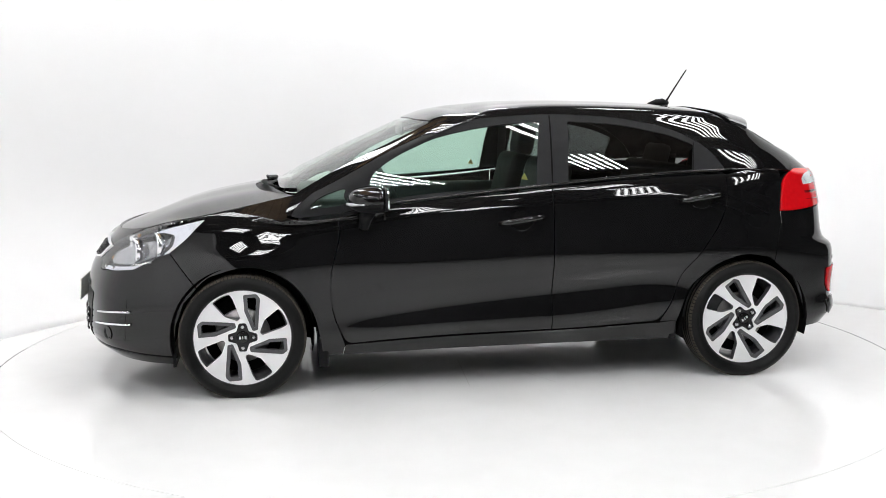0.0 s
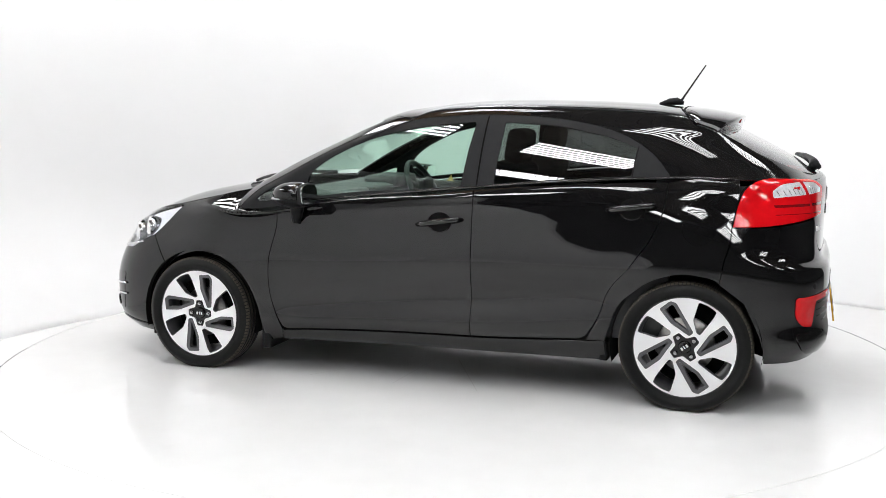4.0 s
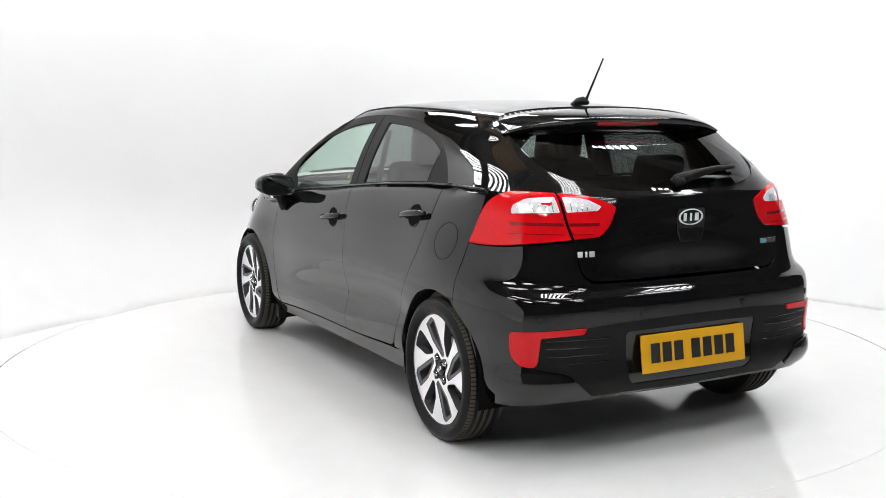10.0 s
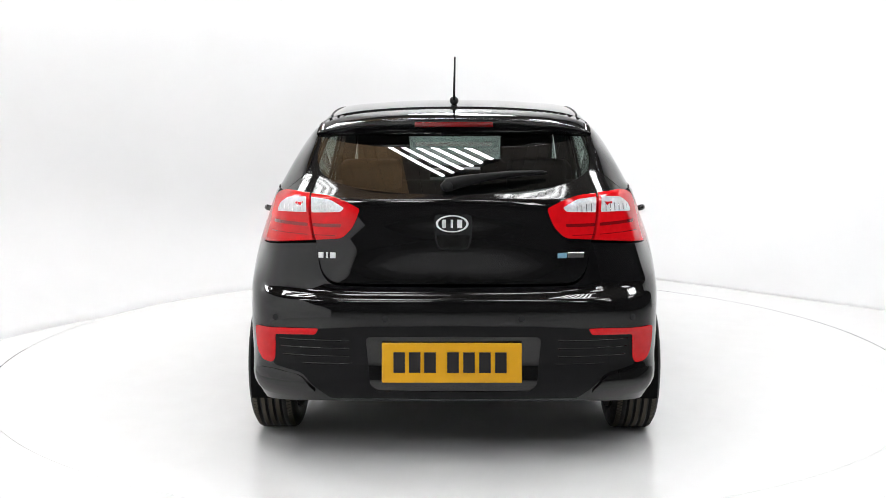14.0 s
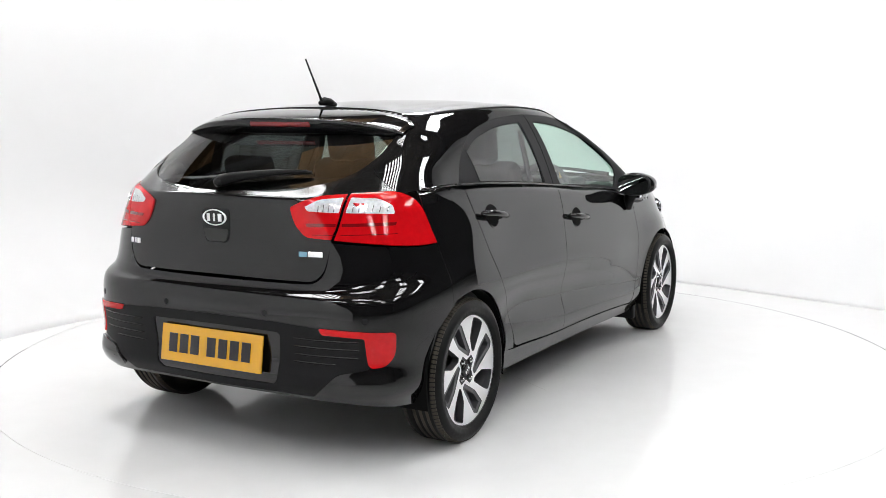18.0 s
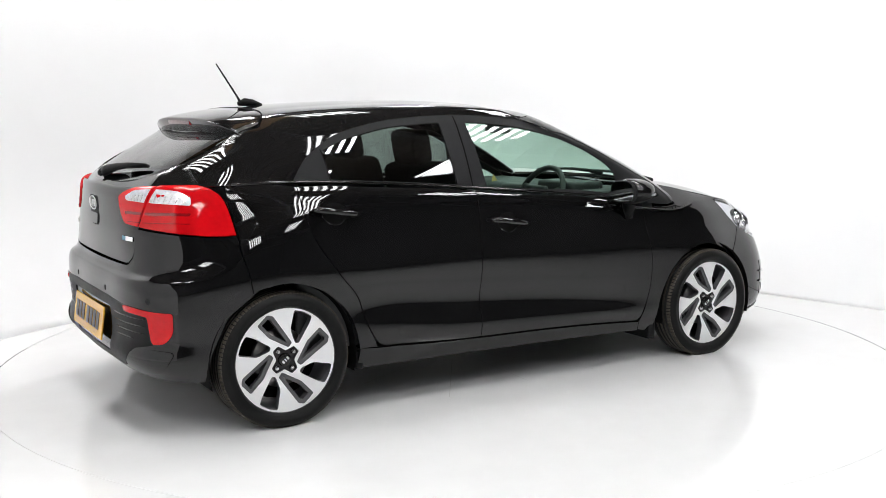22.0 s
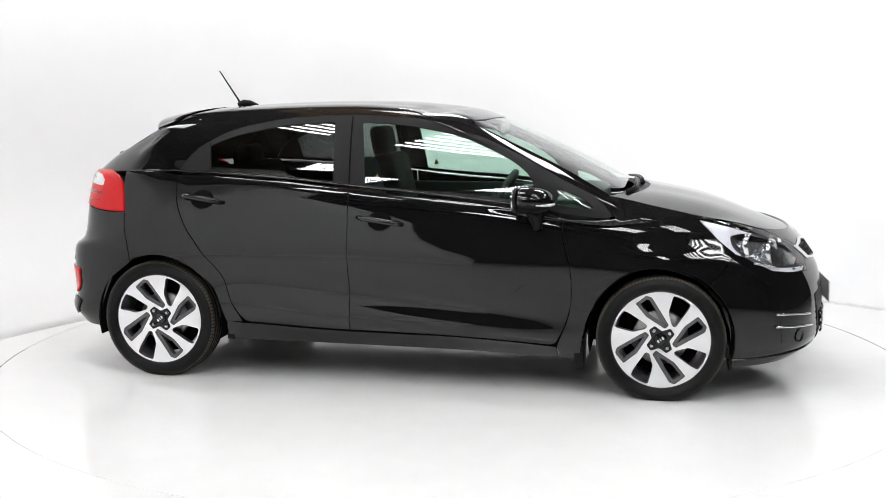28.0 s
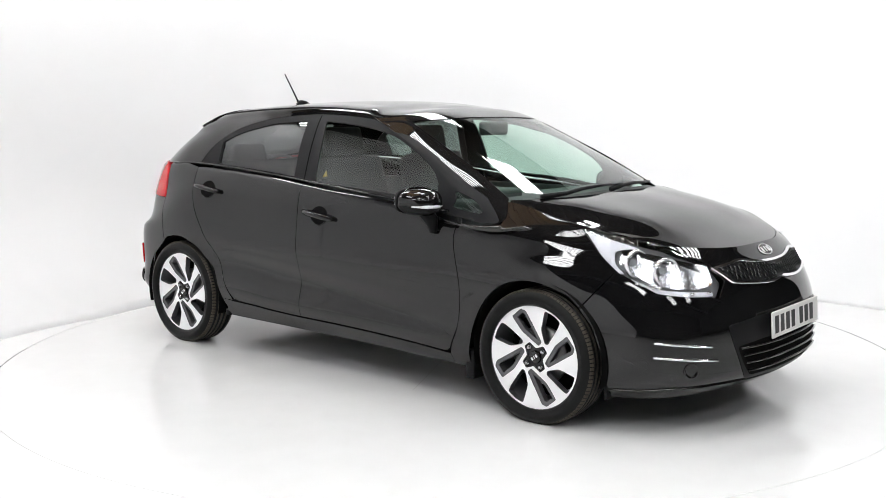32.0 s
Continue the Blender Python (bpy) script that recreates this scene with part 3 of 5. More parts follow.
def build_shell():
    for side in (1, -1):
        # wing
        wing = [("s", 1.627, .706), ("s", 1.54, .775, .03), ("s", 1.445, .868)] + HOOD_LINE[5:8] + [("s", 1.06, .875)] + DOOR_FRONT_EDGE[:4] + [("s", .79, .24), ("s", .80, .19), ("s", .90, .17)] + ARCH_FRONT[::-1][:-3] + [("s", 1.495, .541)]
        skin_piece("front_wing", LOWER, LOWER.outline(wing), PAINT, car, side)
        # doors
        front = DOOR_FRONT_EDGE + [("s", -.251, .283), ("s", -.256, .60), ("s", -.256, 1.0)] + [("s", x, z - .012) for x, z in BELT[:3]][::-1][1:]
        d1 = skin_piece("front_door", LOWER, LOWER.outline(front), PAINT, car, side)
        rear = [("s", -.256, 1.0), ("s", -.256, .60), ("s", -.251, .283)] + DOOR_REAR_EDGE + [("s", x, z - .012) for x, z in BELT[3:5]][::-1]
        d2 = skin_piece("rear_door", LOWER, LOWER.outline(rear), PAINT, car, side)
        # sill under the doors
        sill = [("s", .79, .24), ("s", -.251, .278), ("s", -.82, .30), ("s", -.912, .31), ("s", -.918, .205), ("s", .5, .19), ("s", .80, .185)]
        skin_piece("sill", LOWER, LOWER.outline(sill), PAINT, car, side)
        # rear wing
        quarter = [("s", -.822, .302)] + DOOR_REAR_EDGE[1:] + [("k", LOWER.sk[13], T), ("s", -1.50, 1.0), ("s", -1.475, .866), ("s", -1.45, .72, .03), ("s", -1.43, .605)] + ARCH_REAR[::-1][2:] + [("s", -.918, .30)]
        skin_piece("rear_wing", LOWER, LOWER.outline(quarter), PAINT, car, side)
        # window frames and glass
        dlo = [("s", 1.05, .876, .02), ("s", .94, .985), ("s", .648, 1.135, .1), ("s", .516, 1.203, .1), ("s", .341, 1.277, .1), ("s", .135, 1.332, .1), ("s", -.071, 1.354, .1), ("s", -.297, 1.364, .1), ("s", -.668, 1.342, .1), ("s", -.906, 1.296, .1), ("s", -1.078, 1.208, .08), ("s", -1.171, 1.107, .06), ("s", -1.195, 1.07, .01)] + [("s", x, z) for x, z in BELT[::-1][1:]]
        dlo = UPPER.outline(dlo)
        frame_front = UPPER.outline([("s", .60, .945, .02), ("s", -.18, 1.015, .015), ("s", -.225, 1.328, .02), ("s", -.07, 1.318, .1), ("s", .135, 1.292, .1), ("s", .341, 1.238, .1), ("s", .51, 1.165, .1), ("s", .615, 1.095, .03)])
        frame_rear = UPPER.outline([("s", -.345, 1.03, .015), ("s", -1.01, 1.08, .01), ("s", -1.034, 1.205, .02), ("s", -.90, 1.262, .1), ("s", -.668, 1.31, .1), ("s", -.37, 1.328, .015)])
        frame_tri = UPPER.outline([("s", .965, .915, .03), ("s", .88, .985, .04), ("s", .76, 1.02, .05), ("s", .76, .935, .02)])
        body = [("k", UPPER.sk[3], 0), ("k", UPPER.sk[3] - .0, UPPER.tk[4])] + [("k", UPPER.sk[k], UPPER.tk[4]) for k in range(4, 12)] + SCREEN_EDGE[::-1] + [("k", UPPER.sk[k], 0) for k in range(11, 3, -1)]
        skin_piece("cabin_side", UPPER, UPPER.outline(body), PAINT, car, side, holes=[dlo], gap=0.0005, step=.025)
        skin_piece("window_surround", UPPER, dlo, TRIM, car, side, holes=[frame_front, frame_rear, frame_tri], lift=-.003, gap=.001, step=.025)
        skin_piece("window", UPPER, frame_front, GLASS, d1, side, lift=-.010, gap=-.003, rim=0, step=.05, even="y")
        skin_piece("window", UPPER, frame_rear, PRIVACY, d2, side, lift=-.010, gap=-.003, rim=0, step=.05, even="y")
        skin_piece("quarter_window", UPPER, frame_tri, GLASS, car, side, lift=-.010, gap=-.003, rim=0, step=.05)
        # roof half, closed along the middle
        roof = [("k", 0, SCREEN_TOP + .004), ("k", UPPER.sk[1], SCREEN_TOP + .004), ("k", UPPER.sk[2], SCREEN_TOP + .004), ("k", UPPER.sk[3] - .003, SCREEN_TOP + .004), ("k", UPPER.sk[3] - .003, UPPER.tk[4] + .006)] + [("k", UPPER.sk[k], UPPER.tk[4] + .006) for k in range(4, 15)] + [("k", UPPER.S, UPPER.T), ("k", 0, UPPER.T)]
        skin_piece("roof_half", UPPER, UPPER.outline(roof), PAINT, car, side, gap=0, rim=.006, step=.03)
    # bonnet
    b = [("k", -BONNET.S, 0), ("k", BONNET.S, 0), ("k", BONNET.S, BONNET.T), ("k", BONNET.S * .9, BONNET.T * .97), ("k", BONNET.S * .6, BONNET.T * .90), ("k", 0, BONNET.T * .89), ("k", -BONNET.S * .6, BONNET.T * .90), ("k", -BONNET.S * .9, BONNET.T * .97), ("k", -BONNET.S, BONNET.T)]
    cowl = [("k", BONNET.S * .97, BONNET.T), ("k", BONNET.S * .9, BONNET.T * .96), ("k", BONNET.S * .6, BONNET.T * .88), ("k", 0, BONNET.T * .87), ("k", -BONNET.S * .6, BONNET.T * .88), ("k", -BONNET.S * .9, BONNET.T * .96), ("k", -BONNET.S * .97, BONNET.T)]
    skin_piece("scuttle_panel", BONNET, BONNET.outline(cowl), PLASTIC, car, lift=-.012, gap=0)
    skin_piece("bonnet", BONNET, BONNET.outline(b), PAINT, car, gap=.003)
    # windscreen and rear screen
    ws = UPPER.outline([("k", -UPPER.sk[3] + .006, .012), ("k", UPPER.sk[3] - .006, .012), ("k", UPPER.sk[3] - .006, SCREEN_TOP), ("k", -UPPER.sk[3] + .006, SCREEN_TOP)], .03)
    skin_piece("windscreen", UPPER, ws, SCREEN, car, lift=-.004, gap=0, rim=0, step=.05, even="x")
    S2 = UPPER.S
    half = UPPER.outline([("r", 0, 1.069), ("r", .20, 1.075, .1), ("r", .34, 1.086, .1), ("r", .47, 1.110, .08), ("s", -1.63, 1.152, .05), ("s", -1.56, 1.187, .05), ("s", -1.45, 1.247, .03), ("k", UPPER.sk[11] + .03, UPPER.tk[3], .02), ("k", S2, UPPER.tk[3])])
    rs = np.concatenate([half, ((2 * S2, 0) + half * (-1, 1))[::-1]])
    skin_piece("rear_screen", UPPER, rs, PRIVACY, car, lift=-.003, gap=0, rim=0, step=.05, even="x")
    half = UPPER.outline([("k", S2, 0)] + SCREEN_EDGE + [("k", UPPER.sk[11], UPPER.tk[4]), ("k", S2, UPPER.tk[4])])
    rim = np.concatenate([half, ((2 * S2, 0) + half * (-1, 1))[::-1]])
    skin_piece("rear_screen_frame", UPPER, rim, GLOSS, car, holes=[rs], lift=-.001, gap=.001, rim=.01, step=.04)
    # bumpers
    half = [("k", 0, T)] + HOOD_LINE[1:3] + [("k", LOWER.sk[3] - .03, T), ("f", .50, .765), ("f", .445, .727), ("f", .422, .66), ("f", .485, .60), ("s", 1.80, .625), ("s", 1.627, .706), ("s", 1.496, .54), ("s", 1.558, .47), ("s", 1.602, .353), ("s", 1.605, .16), ("k", LOWER.sk[4], 0), ("k", 0, 0)]
    half = LOWER.outline(half)
    skin_piece("front_bumper", LOWER, np.concatenate([half, (half * (-1, 1))[::-1]]), PAINT, car)
    half = [("k", S, 0), ("k", LOWER.sk[14], 0), ("s", -1.63, .24), ("s", -1.612, .366), ("s", -1.54, .522), ("s", -1.43, .605), ("s", -1.45, .72), ("s", -1.475, .864), ("r", .525, .888), ("r", .505, .76, .03), ("r", .46, .725, .04), ("r", 0, .722)]
    half = LOWER.outline(half)
    skin_piece("rear_bumper", LOWER, np.concatenate([half, ((2 * S, 0) + half * (-1, 1))[::-1]]), PAINT, car)
    # tailgate
    half = [("r", 0, .727), ("r", .46, .73, .04), ("r", .505, .765, .03), ("r", .53, .890), ("k", LOWER.sk[15] - .05, T - .03), ("k", S, T)]
    half = LOWER.outline(half)
    skin_piece("tailgate", LOWER, np.concatenate([half, ((2 * S, 0) + half * (-1, 1))[::-1]]), PAINT, car, lift=-.001)
    for side in (1, -1):
        build_lamps(side)


build_shell()

# ---- wheels ----
def spin(p, a):
    c, s = math.cos(a), math.sin(a)
    return (p[0] * c - p[1] * s, p[0] * s + p[1] * c)


def build_wheel():
    """A wheel with its face towards +y, centred on the hub."""
    barrel = [(.2305, .050), (.2355, .056), (.2375, .050), (.228, .040), (.212, .0), (.206, -.10), (.216, -.115)]
    wheel = part("wheel", lathe(barrel), GREY, car)
    prof = [(.231, .048), (.236, .058), (.240, .068), (.2435, .0705), (.244, .0725), (.262, .0735), (.264, .0755), (.276, .073), (.288, .066), (.298, .056), (.3045, .042)]
    groove = []
    for a in (.030, .0, -.030, -.060):
        groove += [(.306, a + .006), (.299, a + .005), (.299, a - .003), (.306, a - .004)]
    prof += groove + [(.3045, -.083), (.298, -.098), (.288, -.108), (.262, -.117), (.235, -.113), (.224, -.106), (.216, -.095)]
    part("tyre", lathe(prof, 96), RUBBER, wheel)
    # shoulder blocks of the tread
    verts, faces = [], []
    for k in range(104):
        w = 2 * math.pi * k / 104
        for rows in (((.3062, .040), (.3052, .046), (.299, .0590)), ((.3062, -.081), (.3052, -.087), (.299, -.100))):
            i = len(verts)
            for r, a in rows:
                verts += [(r * math.cos(w - .0215), a, r * math.sin(w - .0215)), (r * math.cos(w + .0215), a, r * math.sin(w + .0215))]
            for r, a in (rows[0], rows[2]):
                verts += [((r - .006) * math.cos(w - .0215), a, (r - .006) * math.sin(w - .0215)), ((r - .006) * math.cos(w + .0215), a, (r - .006) * math.sin(w + .0215))]
            q = [(i, i + 1, i + 3, i + 2), (i + 2, i + 3, i + 5, i + 4), (i, i + 2, i + 4, i + 8, i + 6), (i + 1, i + 7, i + 9, i + 5, i + 3), (i + 4, i + 5, i + 9, i + 8)]
            faces += q if rows[0][1] > 0 else [f[::-1] for f in q]
    tagged(part("tread", (verts, faces), TREAD, wheel, smooth=False), kind="stuff")
    part("tread_band", lathe([(.3064, .022), (.3064, .008)], 96), TREAD, wheel)
    part("tread_band", lathe([(.3064, -.008), (.3064, -.022)], 96), TREAD, wheel)
    part("tread_band", lathe([(.3064, -.038), (.3064, -.052)], 96), TREAD, wheel)
    # machined face with openings
    R = .233
    ring = [(R * math.cos(w), R * math.sin(w)) for w in np.linspace(0, 2 * math.pi, 96, endpoint=False)]
    slot = [(.03, .90), (.30, .915), (.375, .82), (.315, .15), (.205, .13), (.045, .55)]
    gap = [(.75, .60), (.86, .44), (.925, .25), (.80, .18), (.40, .04), (.35, .10), (.45, .36)]
    holes, slots, gaps = [], [], []
    for q in range(4):
        slots.append(fillet([spin((x * R, y * R), -q * math.pi / 2) for x, y in slot], .008))
        gaps.append(fillet([spin((x * R, y * R), -q * math.pi / 2) for x, y in gap], .012))
    hub = []
    for q in range(8):
        r = .042 if q % 2 else .070
        hub += [spin((0, r), -q * math.pi / 4)] if q % 2 else [spin((e, r), -q * math.pi / 4) for e in (-.017, .017)]
    hub = fillet(hub, .007)

    def dish(v):
        r = np.linalg.norm(v, axis=1)
        return .042 + .010 * (r / R) ** 2

    def plate(outline, cut, depth, name, mat, y0=0.0, parent=wheel):
        v2, f2 = sheet(np.array(outline), [np.array(c) for c in cut], .022)
        y = dish(v2) + y0
        verts = [(-a, h, b) for (a, b), h in zip(v2, y)]
        f = [tuple(int(i) for i in q) for q in f2]
        e = np.cross(np.subtract(verts[f[0][1]], verts[f[0][0]]), np.subtract(verts[f[0][2]], verts[f[0][0]]))
        if e[1] < 0:
            f = [q[::-1] for q in f]
        cnt = {(q[i], q[(i + 1) % 3]) for q in f for i in range(3)}
        faces = list(f)
        walls_v, walls_f = [], []
        for a, b in cnt:
            if (b, a) not in cnt:
                k = len(walls_v)
                pa, pb = verts[a], verts[b]
                walls_v += [pa, pb, (pb[0] * .985, pb[1] - depth, pb[2] * .985), (pa[0] * .985, pa[1] - depth, pa[2] * .985)]
                walls_f.append((k + 1, k, k + 3, k + 2))
        part(name, (verts, faces), mat, parent, smooth=False)
        return walls_v, walls_f

    wv, wf = plate(ring, slots + gaps + [hub], .035, "spoke_face", ALLOY)
    part("spoke_edge", (wv, wf), GREY, wheel, smooth=False)
    for s_ in slots:
        inner = inset(np.asarray(s_), .017)
        v, f = plate(s_, [inner], .03, "slot_frame", GREY, -.004)
        part("slot_wall", (v, f), GREY, wheel, smooth=False)
    v, f = plate([(.076 * math.cos(w), .076 * math.sin(w)) for w in np.linspace(0, 2 * math.pi, 32, endpoint=False)], [], .03, "hub", HUB, -.010)
    cap = part("centre_cap", lathe([(.0, .047), (.022, .047), (.028, .045), (.030, .034)], 32), GLOSS, wheel)
    for x, w in ((-.0135, .009), (0, .004), (.0135, .009)):
        part("cap_mark", box(x, .0482, 0, w, .001, .014), BADGE, cap, smooth=False)
    for q in range(4):
        x, z = spin((0, .051), q * math.pi / 2)
        nut = lathe([(.0, .052), (.006, .052), (.0075, .050), (.0095, .047), (.0115, .043), (.0115, .028)], 10)
        nut = ([(a - x, b, c + z) for a, b, c in nut[0]], nut[1])
        part("wheel_nut", nut, NUT, wheel, smooth=False)
    part("brake_disc", lathe([(.05, -.01), (.13, -.01), (.132, -.014), (.132, -.03), (.05, -.03)], 48), DISC, wheel)
    part("brake_caliper", box(.105, -.02, .03, .05, .07, .11, .012), DARKMETAL, wheel)
    part("hub_backing", lathe([(.0, -.05), (.19, -.05)], 40), UNDER, wheel)
    return wheel


first = build_wheel()
WHEEL_Y = .785
first.matrix_basis = pose(1.285, WHEEL_Y + .008, .299, 0, 0, 0)
for x, y, rz, ry in ((-1.285, WHEEL_Y, 0, 36), (1.285, -WHEEL_Y - .008, 180, 37), (-1.285, -WHEEL_Y, 180, 40)):
    copy_thing(first, pose(x, y, .299 if x > 0 else .304, 0, ry, rz))

# wheel wells, floor pan
for x in (1.285, -1.285):
    for sgn in (1, -1):
        v, f = [], []
        n = 24
        for k in range(n + 1):
            w = math.radians(-15 + 210 * k / n)
            for yy in (.50, .835):
                v.append((x + .345 * math.cos(w), sgn * yy, .30 + .345 * math.sin(w)))
        for k in range(n):
            f.append((2 * k, 2 * k + 1, 2 * k + 3, 2 * k + 2))
        c = len(v)
        v.append((x, sgn * .50, .30))
        f += [(2 * k, 2 * k + 2, c) for k in range(n)]
        part("wheel_well", (v, f), UNDER, car)
part("floor_pan", box(0, 0, .245, 1.84, 1.50, .07, .02), UNDER, car)
part("floor_pan", box(.08, 0, .31, 3.6, .98, .10, .02), UNDER, car)

# ---- cabin ----
for sgn in (1, -1):
    part("door_card", box(-.2, sgn * .755, .62, 2.0, .03, .62, .012), DASH, car)
part("dashboard", box(.78, 0, .82, .42, 1.44, .26, .06, 3), DASH, car)
part("parcel_shelf", box(-1.45, 0, .93, .36, 1.2, .03, .01), CLOTH, car)


def build_seat(y):
    seat = part("front_seat", box(.02, y, .48, .52, .50, .20, .06, 3), CLOTH, car)
    part("backrest", box(-.28, y, .82, .16, .48, .62, .06, 3, pose(0, 0, 0, 0, -14, 0)), CLOTH, seat)
    part("headrest", box(-.375, y, 1.20, .10, .27, .18, .045, 3, pose(0, 0, 0, 0, -10, 0)), CLOTH, seat)


build_seat(.37)
build_seat(-.37)
rear_bench = part("rear_bench", box(-.80, 0, .50, .50, 1.30, .22, .06, 3), CLOTH, car)
part("backrest", box(-1.12, 0, .80, .18, 1.28, .55, .05, 3, pose(0, 0, 0, 0, -18, 0)), CLOTH, rear_bench)
for y in (.36, -.36):
    part("headrest", box(-1.225, y, 1.10, .09, .26, .15, .04, 3, pose(0, 0, 0, 0, -14, 0)), CLOTH, rear_bench)

# ---- trim and fittings of the car ----
def strip_on(name, skin, pts, mat, parent, side=1, radius=.004, lift=.003, n=8, kind="s"):
    """A thin round moulding that follows the skin through points seen from the side, front or rear."""
    path = []
    for p in pts:
        s_, t_ = skin.find(kind, *p)
        q, m = skin.point([s_], [t_])[0], skin.normal([s_], [t_])[0]
        path.append((q + m * lift) * (1, side, 1))
    return part(name, tube_mesh([tuple(p) for p in path], radius, n), mat, parent)


def mirrored(half):
    """A closed outline across the middle of the nose from its left half, first and last point on the middle."""
    return np.concatenate([half, (half * (-1, 1))[::-1]])


def mirrored_rear(half):
    return np.concatenate([half, ((2 * S, 0) + half * (-1, 1))[::-1]])


def build_nose():
    ring = mirrored(LOWER.outline([("f", 0, .714), ("f", .10, .716, .03), ("f", .28, .738, .03), ("f", .455, .714, .008), ("f", .39, .648, .015), ("f", .13, .626, .05), ("f", 0, .636)]))
    hole = mirrored(LOWER.outline([("f", 0, .706), ("f", .10, .708, .03), ("f", .28, .729, .03), ("f", .432, .709, .008), ("f", .383, .656, .012), ("f", .13, .635, .05), ("f", 0, .645)]))
    grille = skin_piece("upper_grille", LOWER, ring, CHROME, car, holes=[hole], lift=.010, gap=0, rim=.02, step=.02, label="chrome-edged mesh grille")
    skin_piece("grille_back", LOWER, hole, PLASTIC, grille, lift=.003, gap=-.003, rim=0)
    # honeycomb bars
    for k in range(-17, 18):
        for lean in (-.020, .020):
            path = []
            for w in np.linspace(0, 1, 7):
                y, z = k * .0245 + lean * (w - .5) * 2.4, .640 + .086 * w
                a = abs(y)
                low = .645 - .010 * min(a, .13) / .13 + .021 * max(0, a - .13) / .253
                high = .706 + .023 * min(a, .28) / .28 - .020 * max(0, a - .28) / .152
                if a > .382 + .9 * max(0, z - .656) or not low < z < high:
                    continue
                s_, t_ = LOWER.find("f", a, z)
                p = LOWER.point([s_], [t_])[0] + LOWER.normal([s_], [t_])[0] * .006
                path.append((p[0], math.copysign(p[1], y), p[2]))
            if len(path) > 1:
                part("mesh_bar", tube_mesh(path, .0026, 5), GLOSS, grille)
    # badge on the nose
    s_, t_ = LOWER.find("f", 0, .752)
    p, n = LOWER.point([s_], [t_])[0], LOWER.normal([s_], [t_])[0]
    emblem_at("nose_badge", p, n, .062, .031)
    # lower intake with bars
    intake = mirrored(LOWER.outline([("f", 0, .405), ("f", .27, .405), ("f", .435, .388, .02), ("f", .40, .31, .03), ("f", .345, .252, .02), ("f", 0, .245)]))
    low = skin_piece("lower_grille", LOWER, intake, UNDER, car, lift=.002, gap=0, rim=0, label="black slatted lower grille")
    for z in (.278, .312, .346, .380):
        half = .36 + (z - .26) * .5
        strip = []
        for y in np.linspace(-half, half, 17):
            s_, t_ = LOWER.find("f", abs(y), z)
            p = LOWER.point([s_], [t_])[0] + LOWER.normal([s_], [t_])[0] * .010
            strip.append((p[0], math.copysign(p[1], y), p[2]))
        part("slat", tube_mesh(strip, .0055, 8), GLOSS, low)
    insert = mirrored(LOWER.outline([("f", 0, .51), ("f", .30, .506), ("f", .487, .482, .02), ("f", .455, .40, .02), ("f", .41, .30, .03), ("f", .36, .235, .02), ("f", 0, .228)]))
    skin_piece("grille_surround", LOWER, insert, PLASTIC, car, holes=[intake], lift=.003, gap=0, rim=.004)
    lip = mirrored(LOWER.outline([("k", 0, .012), ("k", LOWER.sk[2], .012), ("k", LOWER.sk[4], .012), ("s", 1.60, .20), ("s", 1.70, .205, .05), ("f", .66, .225, .03), ("f", .45, .232, .05), ("f", 0, .215)]))
    skin_piece("front_lip", LOWER, lip, GLOSS, car, lift=.006, gap=0, rim=.012)
    # number plate: dark bars stand for its characters
    plate = part("number_plate", box(2.132, -.008, .462, .008, .53, .115, .003, 1, pose(0, 0, 0, 0, -4, 0)), WHITEPLATE, car, "white front number plate with dark characters", smooth=False)
    x = -.205
    for w in (.05, .05, .05, 0, .05, .05, .05, .05):
        if w:
            part("character_bar", box(2.1365, -x - w / 2 - .008, .462, .002, w - .012, .076, 0, 1, pose(0, 0, 0, 0, -4, 0)), INK, plate, smooth=False)
        x += w + .011 if w else .033
    for side in (1, -1):
        fog = LOWER.outline([("f", .725, .482, .02), ("f", .61, .472, .03), ("f", .559, .43, .03), ("f", .535, .33, .03), ("f", .555, .268, .02), ("f", .715, .272, .02)])
        f_ = skin_piece("fog_lamp_bezel", LOWER, fog, GLOSS, car, side, lift=.002, gap=0, rim=.003, label="black fog lamp recess with two chrome strips")
        for z, y0, y1 in ((.422, .738, .568), (.361, .738, .538)):
            pts = [(y0 + (y1 - y0) * w, z - .020 * w) for w in np.linspace(0, 1, 7)]
            strip_on("chrome_strip", LOWER, pts, CHROME, f_, side, .0055, .006, kind="f")
        s_, t_ = LOWER.find("f", .64, .305)
        p, n = LOWER.point([s_], [t_])[0], LOWER.normal([s_], [t_])[0]
        m = Matrix.Translation((p[0], side * p[1], p[2])) @ Vector((n[0], side * n[1], n[2])).to_track_quat("Z", "Y").to_matrix().to_4x4()
        v, f = lathe([(.034, .004), (.030, .006), (.027, .001), (.0, -.001)], 24, "z")
        part("fog_lamp", ([m @ Vector(a) for a in v], f), GLOSS, f_)
        # mud flap behind the front wheel and ahead of it
        part("splash_flap", box(.897, side * .70, .20, .05, .22, .14, .008), PLASTIC, car)
        part("splash_flap", box(1.615, side * .66, .20, .015, .24, .10, .004), PLASTIC, car)


